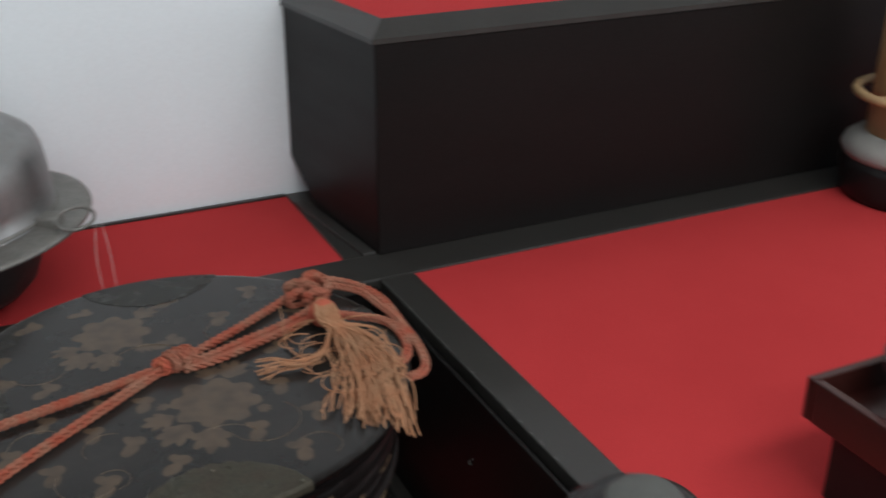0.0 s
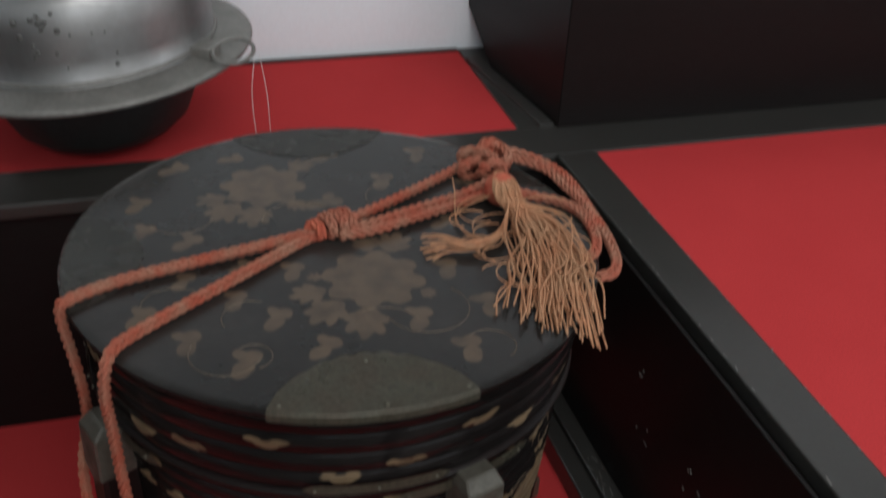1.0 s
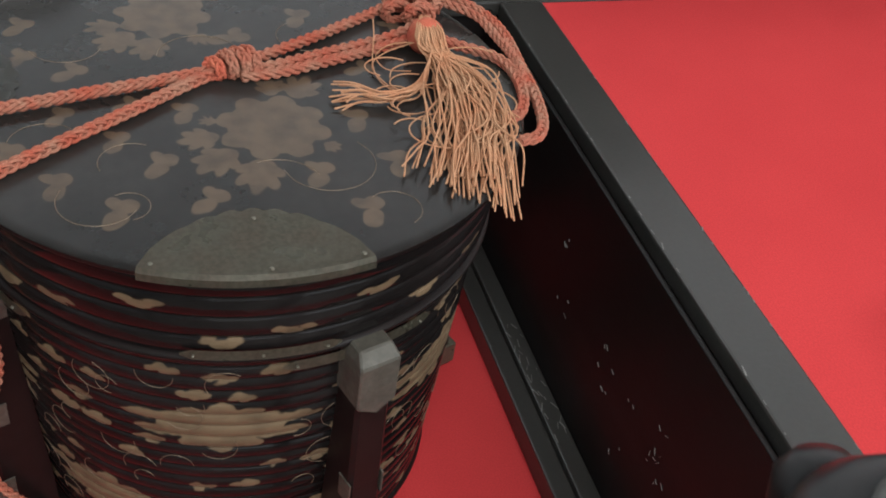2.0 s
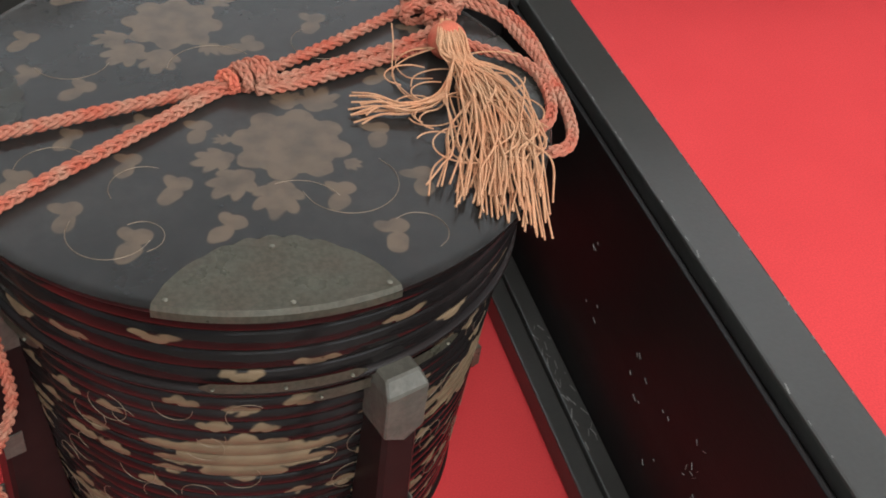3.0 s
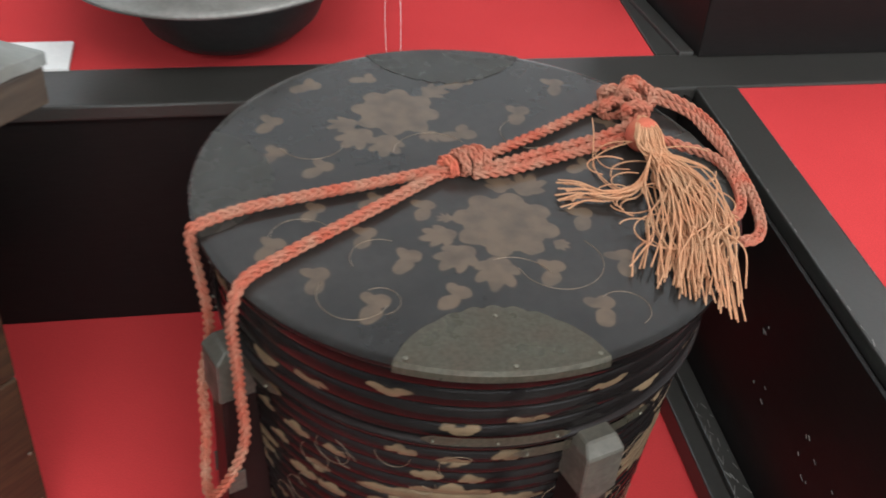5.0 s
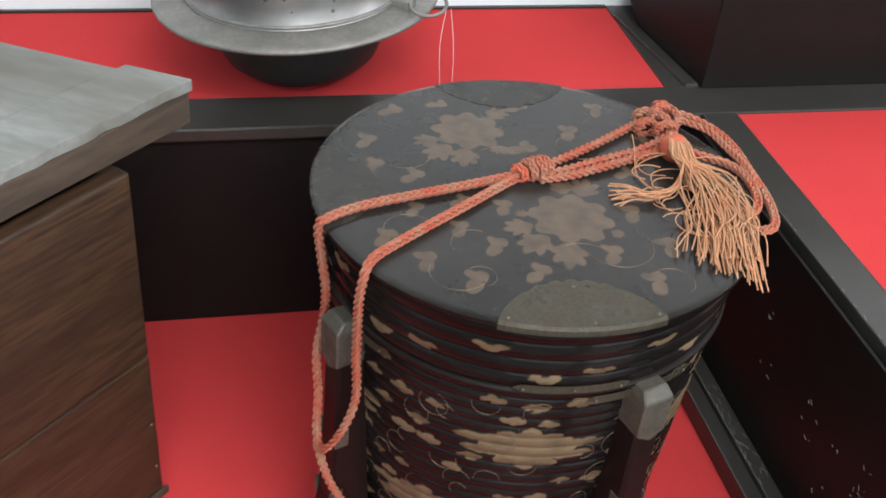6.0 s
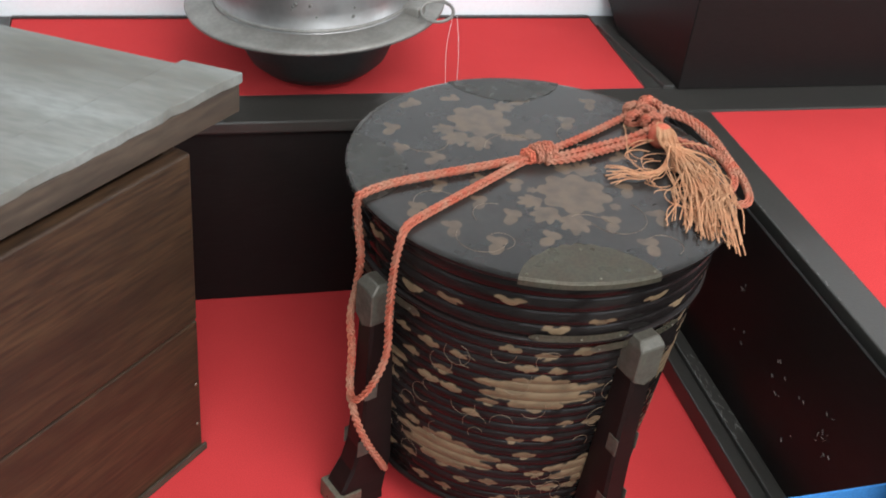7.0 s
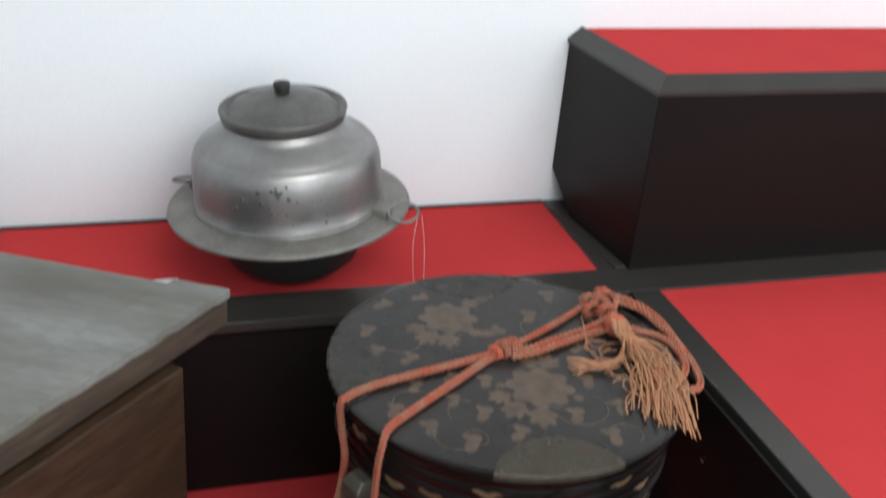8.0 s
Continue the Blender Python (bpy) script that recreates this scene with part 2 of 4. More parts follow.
def braid(points, radius=0.0038, period=0.0225):
    """A plaited cord: two three-strand plaits laid back to back, so that every side shows chevrons."""
    bm = bmesh.new()
    line = smooth_path(points, 0.0014)
    n = len(line)
    run, sides, tops = [0.0], [], []
    side = None
    for i in range(n):
        d = (line[min(i + 1, n - 1)] - line[max(i - 1, 0)]).normalized()
        if side is None:
            side = d.cross(Vector((0, 0, 1)))
            if side.length < 0.1:
                side = d.cross(Vector((0, 1, 0)))
        side = (side - d * side.dot(d)).normalized()
        sides.append(side)
        tops.append(side.cross(d))
        if i:
            run.append(run[-1] + (line[i] - line[i - 1]).length)
    heads = []
    for k in range(3):
        for lay in (-1, 1):
            strand = []
            for i in range(n):
                a = 2 * math.pi * (run[i] / period + k / 3) + 0.6 * lay
                across = 0.72 * radius * math.sin(a)
                up = radius * (0.34 * lay + 0.24 * math.sin(2 * a))
                strand.append(line[i] + across * sides[i] + up * tops[i])
            first = len(bm.verts)
            tube(bm, strand, radius * 0.385, 6)
            bm.verts.ensure_lookup_table()
            heads.append(bm.verts[first])
    bm.faces.new(heads)
    return bm


def along(u0, u1, n):
    return [u0 + (u1 - u0) * k / (n - 1) for k in range(n)]


# ---------- setting ----------
WALL_Y, LEDGE = 0.345, 0.279
BASE = -0.45
tagged(part("floor", block(-3, 3, -3.5, WALL_Y, BASE - 0.1, BASE), FLOORING), "plain grey floor of the exhibition room", "floor", kind="structure")
tagged(part("wall_back", block(-3.1, 3.1, WALL_Y, WALL_Y + 0.12, BASE - 0.1, 2.5), PLASTER), "white plastered wall behind the display", "wall", kind="structure")
tagged(part("wall_left", block(-3.12, -3, -3.6, WALL_Y, BASE - 0.1, 2.5), PLASTER), "plain white plastered side wall", "wall", kind="structure")
tagged(part("ceiling", block(-3.1, 3.1, -3.6, WALL_Y + 0.1, 2.5, 2.6), PLASTER), "plain white ceiling", "ceiling", kind="structure")


def wall_with_window(name, m, length, opening):
    """A wall along its own x axis with one opening through it, and the window's frame."""
    a, b, lo, hi = opening
    bm = block(0, length, 0, 0.12, BASE - 0.1, lo)
    for q in ((0, length, 0, 0.12, hi, 2.5), (0, a, 0, 0.12, lo, hi), (b, length, 0, 0.12, lo, hi)):
        extra = block(*q)
        me = bpy.data.meshes.new("piece")
        extra.to_mesh(me)
        extra.free()
        bm.from_mesh(me)
        bpy.data.meshes.remove(me)
    bm.transform(m)
    tagged(part(name, bm, PLASTER), "white plastered wall with a wide window opening", "wall", kind="structure")
    fr = thing("window_1" if "front" in name else "window_2", m, "wide window with a pale painted frame", "window", kind="structure")
    for i, q in enumerate(((a, b, 0.04, 0.09, lo, lo + 0.05), (a, b, 0.04, 0.09, hi - 0.05, hi), (a, a + 0.05, 0.04, 0.09, lo + 0.05, hi - 0.05), (b - 0.05, b, 0.04, 0.09, lo + 0.05, hi - 0.05))):
        part("window_frame", block(*q, 0.004, m=m), FRAME, fr)


wall_with_window("wall_front", pose(3.1, -3.5, 0, 0, 0, 180), 6.2, (0.8, 4.6, 0.35, 2.15))
wall_with_window("wall_right", pose(3.0, WALL_Y, 0, 0, 0, -90), 3.84, (0.5, 2.4, 0.4, 2.1))
# Unseen housings, added above the two overhead fills.
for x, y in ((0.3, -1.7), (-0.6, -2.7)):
    fixture = thing("added_ceiling_fitting", (x, y, 2.5), "long white ceiling fitting, unseen, added to carry a fill light", "ceiling light", group="ceiling lights")
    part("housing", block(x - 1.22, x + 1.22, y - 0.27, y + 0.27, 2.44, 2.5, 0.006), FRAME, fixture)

# ---------- stepped display platforms ----------
base = thing("display_base", (-0.4, -0.2, BASE), "low dark display base covered with red felt", "platform")
part("body", block(-1.9, 1.7, -0.705, WALL_Y - 0.002, BASE, -0.012, 0.003), PANEL, base)
part("felt_cover", block(-1.88, 1.68, -0.70, WALL_Y - 0.004, -0.012, 0.0, 0.002), FELT, base, "bright red felt")

back = thing("back_platform", (-0.4, 0.18, 0), "dark brown display step against the wall, topped with red felt", "platform")
part("front_panel", block(-0.93, 1.6, 0.0275, 0.05, 0.0005, 0.2618, 0.0015), PANEL, back)
part("core", block(-0.92, 1.59, 0.05, WALL_Y - 0.003, 0.0005, 0.262), PANEL, back)
part("front_rail", block(-0.93, 1.6, 0.0205, 0.0918, 0.262, LEDGE, 0.0030), PAINT, back, "dark grey-brown painted rail")
part("end_rail", block(-0.93, -0.878, 0.0920, WALL_Y - 0.003, 0.262, LEDGE, 0.0018), PAINT, back)
part("side_rail", prism([(-0.0195, 0.0921), (0.06, 0.0921), (0.03, WALL_Y - 0.003), (-0.0165, WALL_Y - 0.003)], 0.2622, LEDGE - 0.0005, 0.0018), PAINT, back)
part("wall_strip", block(-0.8778, -0.0172, WALL_Y - 0.009, WALL_Y - 0.003, 0.262, LEDGE + 0.001, 0.0008), PAINT, back)
part("felt_top", prism([(-0.8775, 0.0922), (-0.0198, 0.0922), (-0.0168, WALL_Y - 0.0093), (-0.8775, WALL_Y - 0.0093)], 0.2622, LEDGE - 0.002, 0.001), FELT, back, "bright red felt inlay")

right = thing("side_platform", (0.6, -0.3, 0), "dark brown display step with red felt and a scuffed rail", "platform")
part("side_panel", block(-0.0105, -0.0062, -0.70, 0.0200, 0.0005, 0.2705, 0.0010), PANEL, right, "dark brown board with small pale scratches")
part("core", block(-0.0060, 1.6, -0.70, 0.0200, 0.0005, 0.2612), PANEL, right)
part("edge_rail", block(0.0005, 0.0468, -0.70, 0.0185, 0.2615, LEDGE, 0.0024), PAINT, right, "dark grey-brown painted rail with chipped edges")
part("felt_top", block(0.0472, 1.58, -0.70, 0.0190, 0.2615, LEDGE - 0.002, 0.001), FELT, right, "bright red felt inlay")
part("base_board", block(-0.0500, -0.0305, -0.70, 0.0270, 0.0005, 0.028, 0.0020), PAINT, right, "dark skirting board with worn edges")
part("inner_board", block(-0.0300, -0.0108, -0.70, 0.0270, 0.0005, 0.033, 0.0020), PAINT, right)

tier = thing("upper_tier", (0.7, 0.2, LEDGE), "tall dark brown display box with red felt on top", "platform")


def tier_left(y):
    """The tier stands slightly askew, so that its end runs off square."""
    return 0.026 - (y - 0.083) * 0.115


def tier_side():
    bm = bmesh.new()
    outline = [(0.083, LEDGE), (0.262, LEDGE), (WALL_Y - 0.002, 0.338), (WALL_Y - 0.002, 0.556), (0.083, 0.556)]
    a = [bm.verts.new((tier_left(y), y, z)) for y, z in outline]
    b = [bm.verts.new((1.45, y, z)) for y, z in outline]
    bm.faces.new(a)
    bm.faces.new(b)
    for i in range(5):
        bm.faces.new((a[i], a[(i + 1) % 5], b[(i + 1) % 5], b[i]))
    bmesh.ops.recalc_face_normals(bm, faces=bm.faces)
    bmesh.ops.bevel(bm, geom=bm.edges[:], offset=0.0012, segments=1, affect="EDGES")
    return bm


part("body", tier_side(), PANEL, tier)


def bevel_rim():
    """The sloping moulding round the tier's top."""
    bm = bmesh.new()
    outer = [(tier_left(WALL_Y) - 0.003, WALL_Y - 0.002), (0.022, 0.080), (1.453, 0.080)]
    inner = [(tier_left(WALL_Y) + 0.019, WALL_Y - 0.002), (0.044, 0.103), (1.453, 0.103)]
    levels = [[(x, y, 0.5565) for x, y in outer], [(x, y, 0.563) for x, y in outer], [(x, y, 0.582) for x, y in inner], [(x, y, 0.5565) for x, y in inner]]
    rows = [[bm.verts.new(c) for c in q] for q in levels]
    for k in range(4):
        for i in range(2):
            bm.faces.new((rows[k][i], rows[k][i + 1], rows[(k + 1) % 4][i + 1], rows[(k + 1) % 4][i]))
    return bm


part("top_rim", bevel_rim(), PAINT, tier, "dark bevelled rim")
part("felt_top", prism([(0.0445, 0.1033), (1.45, 0.1033), (1.45, WALL_Y - 0.003), (tier_left(WALL_Y) + 0.0195, WALL_Y - 0.003)], 0.5568, 0.579, 0.001), FELT, tier, "bright red felt inlay")
part("foot_moulding", prism([(0.006, 0.0876), (0.0238, 0.0876), (tier_left(0.30) - 0.001, 0.30), (tier_left(0.30) - 0.019, 0.30)], LEDGE - 0.002, 0.2835, 0.002), PAINT, tier)


# Pale nicks and scratches on the rail and the board.
def nick(parent, m, w, h):
    part("scratch", block(-w / 2, w / 2, -h / 2, h / 2, -0.0006, 0.0003, m=m), SCUFF, parent)


rnd = random.Random(4)
for y, w in ((-0.37, 0.004), (-0.355, 0.0025), (-0.205, 0.002), (-0.43, 0.0018), (-0.29, 0.0015), (-0.5, 0.003)):
    nick(right, pose(0.0452 if w < 0.003 else 0.003, y, LEDGE, 0, 0, rnd.uniform(60, 120)), w * 2, 0.0010)
for k in range(16):
    y, z = ((-0.28, 0.138), (-0.255, 0.19), (-0.37, 0.12), (-0.36, 0.16), (-0.42, 0.10), (-0.41, 0.15))[k % 6]
    nick(right, pose(-0.0107, y + rnd.uniform(-0.02, 0.02) * (k > 5), z + rnd.uniform(-0.02, 0.02) * (k > 5), 0, -90, 0) @ pose(0, 0, 0, 0, 0, rnd.uniform(30, 80)), rnd.uniform(0.002, 0.007), 0.0006)
for k in range(26):
    nick(right, pose(-0.0255 + rnd.uniform(-0.002, 0.012), -0.20 - 0.006 * k + rnd.uniform(-0.004, 0.004), 0.0328, 0, 0, rnd.uniform(60, 120)), rnd.uniform(0.002, 0.011), rnd.uniform(0.0005, 0.0014))
for k in range(34):
    nick(right, pose(rnd.choice((0.0024, 0.0452)), -0.06 - 0.0175 * k + rnd.uniform(-0.008, 0.008), LEDGE - 0.0001, 0, 0, 90 + rnd.uniform(-8, 8)), rnd.uniform(0.0015, 0.006), rnd.uniform(0.0004, 0.0012))

for k in range(11):
    y, z = -0.468 + rnd.gauss(0, 0.010), 0.150 + rnd.gauss(0, 0.012)
    nick(right, pose(-0.0107, y, z, 0, -90, 0) @ pose(0, 0, 0, 0, 0, rnd.uniform(0, 180)), rnd.uniform(0.003, 0.007), 0.00035)

# ---------- ribbed lacquered box ----------
CX, CY, TOP = -0.307, -0.271, 0.380
R_TOP = 0.200
LEG_TURN = (287.8, 201.5, 108.0, 20.0)


def blob(x, y, r):
    return ("blob", x, y, r, r, 0.0)


def leaf_shape(x, y, a, long, wide):
    return ("blob", x, y, long, wide, a)


def flower(x, y, r, turn, leaves):
    """A round scalloped flower with notched, pointed leaves (direction, reach) that spring from its rim."""
    out = [blob(x, y, r * 0.84)]
    for k in range(8):
        a = turn + k * 2 * math.pi / 8
        out.append(leaf_shape(x + 0.72 * r * math.cos(a), y + 0.72 * r * math.sin(a), a, r * 0.33, r * 0.27))
    for deg, reach in leaves:
        a = math.radians(deg)
        base = r * 0.99
        half = (reach - base) / 2
        c, q = math.cos(a), math.sin(a)

        def lobe(along_it, aside, turned, long, wide):
            d = base + half * (1 + along_it)
            out.append(leaf_shape(x + d * c - half * aside * q, y + d * q + half * aside * c, a + turned, half * long, half * wide))

        lobe(0.10, 0, 0, 0.90, 0.34)
        lobe(-0.35, 0, 0, 0.60, 0.50)
        for w in (-1, 1):
            lobe(0.22, w * 0.42, w * 0.55, 0.52, 0.25)
            lobe(-0.30, w * 0.50, w * 0.95, 0.42, 0.24)
    return out


def sprig(x, y, a, s):
    """Two or three joined lobes, like a vine leaf."""
    c, q = math.cos(a), math.sin(a)
    return [leaf_shape(x - 0.5 * s * c, y - 0.5 * s * q, a, s * 0.75, s * 0.5), blob(x + 0.55 * s * c, y + 0.55 * s * q, s * 0.52),
            leaf_shape(x + 0.45 * s * c - 0.55 * s * q, y + 0.45 * s * q + 0.55 * s * c, a + 1.2, s * 0.55, s * 0.36)]


def distance(shapes, px, py):
    """Distance of each place from the union of the shapes; negative inside."""
    d = np.full(px.shape, 1.0)
    for _, x, y, a, b, t in shapes:
        u = (px - x) * math.cos(t) + (py - y) * math.sin(t)
        v = -(px - x) * math.sin(t) + (py - y) * math.cos(t)
        d = np.minimum(d, (np.sqrt((u / a) ** 2 + (v / b) ** 2) - 1) * min(a, b))
    return d


def patterned(name, verts, faces, values, mat, parent, label=""):
    me = bpy.data.meshes.new(name)
    me.from_pydata(verts, [], faces)
    at = me.attributes.new("leaf", "FLOAT", "POINT")
    at.data.foreach_set("value", np.asarray(values, dtype=np.float32))
    me.materials.append(mat)
    me.polygons.foreach_set("use_smooth", [True] * len(me.polygons))
    ob = new(name, me)
    ob.parent = parent
    ob.matrix_parent_inverse = parent.matrix_basis.inverted()
    if label:
        ob["label"] = label
    return ob


chest = thing("lacquered_box", (CX, CY, 0), "round black lacquered food box with gold flowers and four legs", "lacquer box")

lid_shapes = flower(0.017, -0.055, 0.0365, math.radians(250), ((191, 0.064), (220, 0.070), (252, 0.073), (84, 0.060), (60, 0.068), (322, 0.050), (165, 0.050)))
lid_shapes += flower(-0.040, 0.098, 0.034, math.radians(258), ((226, 0.068), (254, 0.066), (200, 0.060), (40, 0.06), (300, 0.052)))
for x, y, deg, s in ((-0.057, -0.090, 50, 0.0125), (-0.118, -0.104, 70, 0.0125), (-0.084, -0.134, 55, 0.0135), (-0.032, -0.129, 40, 0.0125), (0.038, -0.110, 60, 0.0125),
                     (0.062, -0.150, 75, 0.0135), (-0.082, -0.062, 60, 0.011), (-0.037, -0.034, 65, 0.0115), (-0.146, -0.069, 50, 0.012), (-0.107, 0.021, 35, 0.012),
                     (-0.115, -0.031, 50, 0.0105), (-0.073, -0.022, 30, 0.010), (-0.140, 0.042, 40, 0.012), (0.004, 0.060, 10, 0.014), (0.059, 0.087, 60, 0.013),
                     (0.074, -0.053, 70, 0.0125), (0.090, -0.104, 80, 0.013), (-0.108, 0.140, 20, 0.012), (-0.140, 0.085, 50, 0.012), (0.02, 0.14, 30, 0.012),
                     (0.10, 0.13, 70, 0.012), (0.09, 0.01, 20, 0.011), (-0.02, 0.165, 60, 0.010), (0.130, 0.07, 100, 0.011), (-0.06, 0.150, 0, 0.010)):
    lid_shapes += sprig(x, y, math.radians(deg), s)


def lid_top():
    rings, sides = 150, 480
    rad = [R_TOP * 0.9985 * k / rings for k in range(1, rings + 1)]
    verts, faces = [(CX, CY, TOP)], []
    for r in rad:
        drop = 0.0018 * max(0.0, (r - 0.193) / 0.007) ** 2
        for k in range(sides):
            a = 2 * math.pi * k / sides
            verts.append((CX + r * math.cos(a), CY + r * math.sin(a), TOP - drop))
    for k in range(sides):
        faces.append((0, 1 + k, 1 + (k + 1) % sides))
    for j in range(rings - 1):
        o = 1 + j * sides
        for k in range(sides):
            q = (k + 1) % sides
            faces.append((o + k, o + sides + k, o + sides + q, o + q))
    p = np.array(verts)
    wob = np.array([noise.noise(Vector((v[0] * 130, v[1] * 130, 0))) for v in verts]) * 0.0011
    return verts, faces, distance(lid_shapes, p[:, 0] - CX, p[:, 1] - CY) + wob


lid = patterned("lid", *lid_top(), LID_LACQUER, chest, "flat black lacquered lid with worn gold flowers")


def rib(z, pitch, depth):
    """Rounded ribs with narrow grooves."""
    f = (z / pitch) % 1.0
    return depth * (math.sqrt(max(0.0, 1 - (2 * f - 1) ** 2)) - 1)


side_shapes = []
GIRTH = 0.18
rnd = random.Random(11)
for deg, z in ((-101, 0.226), (-130, 0.116), (-72, 0.105), (-40, 0.212), (-168, 0.21), (-5, 0.11), (40, 0.2), (85, 0.11), (130, 0.2)):
    s = math.radians(deg) * GIRTH
    for dx, dz, rx, rz in ((0, 0, 0.028, 0.0225), (-0.026, 0.002, 0.018, 0.0140), (0.026, 0.002, 0.018, 0.0140), (-0.050, 0.007, 0.016, 0.0055), (0.050, 0.007, 0.016, 0.0055), (-0.044, -0.007, 0.015, 0.0055), (0.044, -0.007, 0.015, 0.0055)):
        side_shapes.append(leaf_shape(s + dx, z + dz, 0, rx, rz))
    for k in range(10):
        a = k * math.pi / 5 + 0.3
        side_shapes.append(leaf_shape(s + 0.032 * math.cos(a), z + 0.0200 * math.sin(a), 0, 0.0100, 0.0062))
for i in range(-17, 18):
    for j in range(10):
        s = i * 0.0335 + (j % 2) * 0.0168 + rnd.uniform(-0.005, 0.005)
        z = 0.060 + j * 0.0246 + rnd.uniform(-0.004, 0.004)
        near = min(abs(s - x[1]) / 1.7 + abs(z - x[2]) for x in side_shapes[:153])
        if near > 0.0115 and rnd.random() < 0.74 and z < 0.285:
            k = rnd.uniform(0.85, 1.25)
            for dx, dz, r in ((0, 0.0012, 0.0056), (-0.0058, 0, 0.0044), (0.0058, 0, 0.0044), (0.001, -0.0030, 0.0038)):
                side_shapes.append(leaf_shape(s + k * dx + rnd.uniform(-0.001, 0.001), z + k * dz, 0.45 * rnd.uniform(-1, 1), k * r * 1.15, k * r * 0.66))
rim_shapes = []
for i in range(-12, 13):
    s = i * 0.046 + rnd.uniform(-0.008, 0.008)
    z = (0.327, 0.347, 0.318)[i % 3] + rnd.uniform(-0.003, 0.003)
    for dx, dz, r in ((0, -0.002, 0.0066), (-0.0078, 0.001, 0.0050), (0.0078, 0.001, 0.0050)):
        rim_shapes.append(leaf_shape(s + dx, z + dz, 0.2 * rnd.uniform(-1, 1), r * 1.15, r * 0.62))


def ribbed(z0, z1, r0, r1, pitch, depth, rows, shapes, inward=False):
    """A tapering ribbed drum wall with a thickness."""
    sides = 620
    verts, faces, su, zu = [], [], [], []
    for j in range(rows + 1):
        f = j / rows
        z = z0 + (z1 - z0) * f
        r = r0 + (r1 - r0) * f + rib(z - z0, pitch, depth)
        for k in range(sides):
            a = 2 * math.pi * k / sides
            verts.append((CX + r * math.cos(a), CY + r * math.sin(a), z))
            su.append((a if a < math.pi else a - 2 * math.pi) * GIRTH)
            zu.append(z)
    for j in range(rows):
        o = j * sides
        for k in range(sides):
            q = (k + 1) % sides
            faces.append((o + k, o + q, o + sides + q, o + sides + k))
    su, zu = np.array(su), np.array(zu)
    ragged = np.array([noise.noise(Vector((u * 150, w * 260, 3.0))) for u, w in zip(su, zu)]) * 0.0016
    d = distance(shapes, su, zu) + ragged
    n = len(verts)
    faces.append(tuple(range(sides - 1, -1, -1)))
    faces.append(tuple(range(n - sides, n)))
    return verts, faces, d


patterned("drum", *ribbed(0.045, 0.3005, 0.1635, 0.1835, 0.0122, 0.0025, 240, side_shapes), BODY_LACQUER, chest, "ribbed black lacquered wall with gold flowers")
patterned("lid_side", *ribbed(0.3015, TOP - 0.004, 0.1858, 0.1938, 0.0178, 0.0030, 84, rim_shapes), BODY_LACQUER, lid, "ribbed black lacquered lid rim")
part("lid_edge", lathe([(0.190, TOP - 0.006), (0.1985, TOP - 0.006), (R_TOP, TOP - 0.004), (R_TOP - 0.0002, TOP - 0.0017)], 160, pose(CX, CY, 0)), LEG_LACQUER, lid, smooth=True)
part("seam_band", lathe([(0.178, 0.2985), (0.1875, 0.2985), (0.1885, 0.3008), (0.1875, 0.303), (0.178, 0.303)], 160, pose(CX, CY, 0)), LEG_LACQUER, chest, smooth=True)
part("bottom_hoop", lathe([(0.156, 0.040), (0.1645, 0.040), (0.166, 0.044), (0.1645, 0.048), (0.156, 0.048)], 128, pose(CX, CY, 0), True), LEG_LACQUER, chest, smooth=True)


def corner_plate(turn):
    """A scalloped metal plate let into the lid at its rim, folded over the edge."""
    c = math.radians(turn)
    half = 0.341
    rise = 0.0009 if abs(turn + 94) < 1 else 0.00045
    bm = bmesh.new()
    n = 60
    inner, outer, edge, low = [], [], [], []
    for k in range(n + 1):
        f = k / n * 2 - 1
        a = c + f * half
        lobe = 0.0030 * abs(math.sin((f + 1) * math.pi * 3.5))
        depth = 0.055 * math.sqrt(max(0.0, 1 - f * f)) + lobe * (1 - abs(f) ** 3) + 0.003
        r = R_TOP + 0.0006
        for row, rr, z in ((inner, r - depth, TOP + rise), (outer, r - 0.002, TOP + rise - 0.0002), (edge, r, TOP - 0.002), (low, r, TOP - 0.0072)):
            row.append(bm.verts.new((CX + rr * math.cos(a), CY + rr * math.sin(a), z)))
    for k in range(n):
        for u, v in ((inner, outer), (outer, edge), (edge, low)):
            bm.faces.new((u[k], v[k], v[k + 1], u[k + 1]))
    bmesh.ops.solidify(bm, geom=bm.faces[:], thickness=-0.0004)
    front = abs(turn + 94) < 1
    plate = part("corner_plate", bm, FITTING if front else TARNISH, lid, "engraved dull bronze plate" if front else "tarnished dark bronze plate")
    for f, d in () if not front else ((-0.9, 0.005), (0.92, 0.005), (0.1, 0.005), (0.0, 0.050)):
        a = c + f * half
        q = (R_TOP - d)
        part("stud", lathe([(0.0016, 0), (0.0013, 0.0007), (0, 0.001)], 10, pose(CX + q * math.cos(a), CY + q * math.sin(a), TOP + 0.0012)), STUD, plate)


for k in range(4):
    corner_plate(-94 + 90 * k)


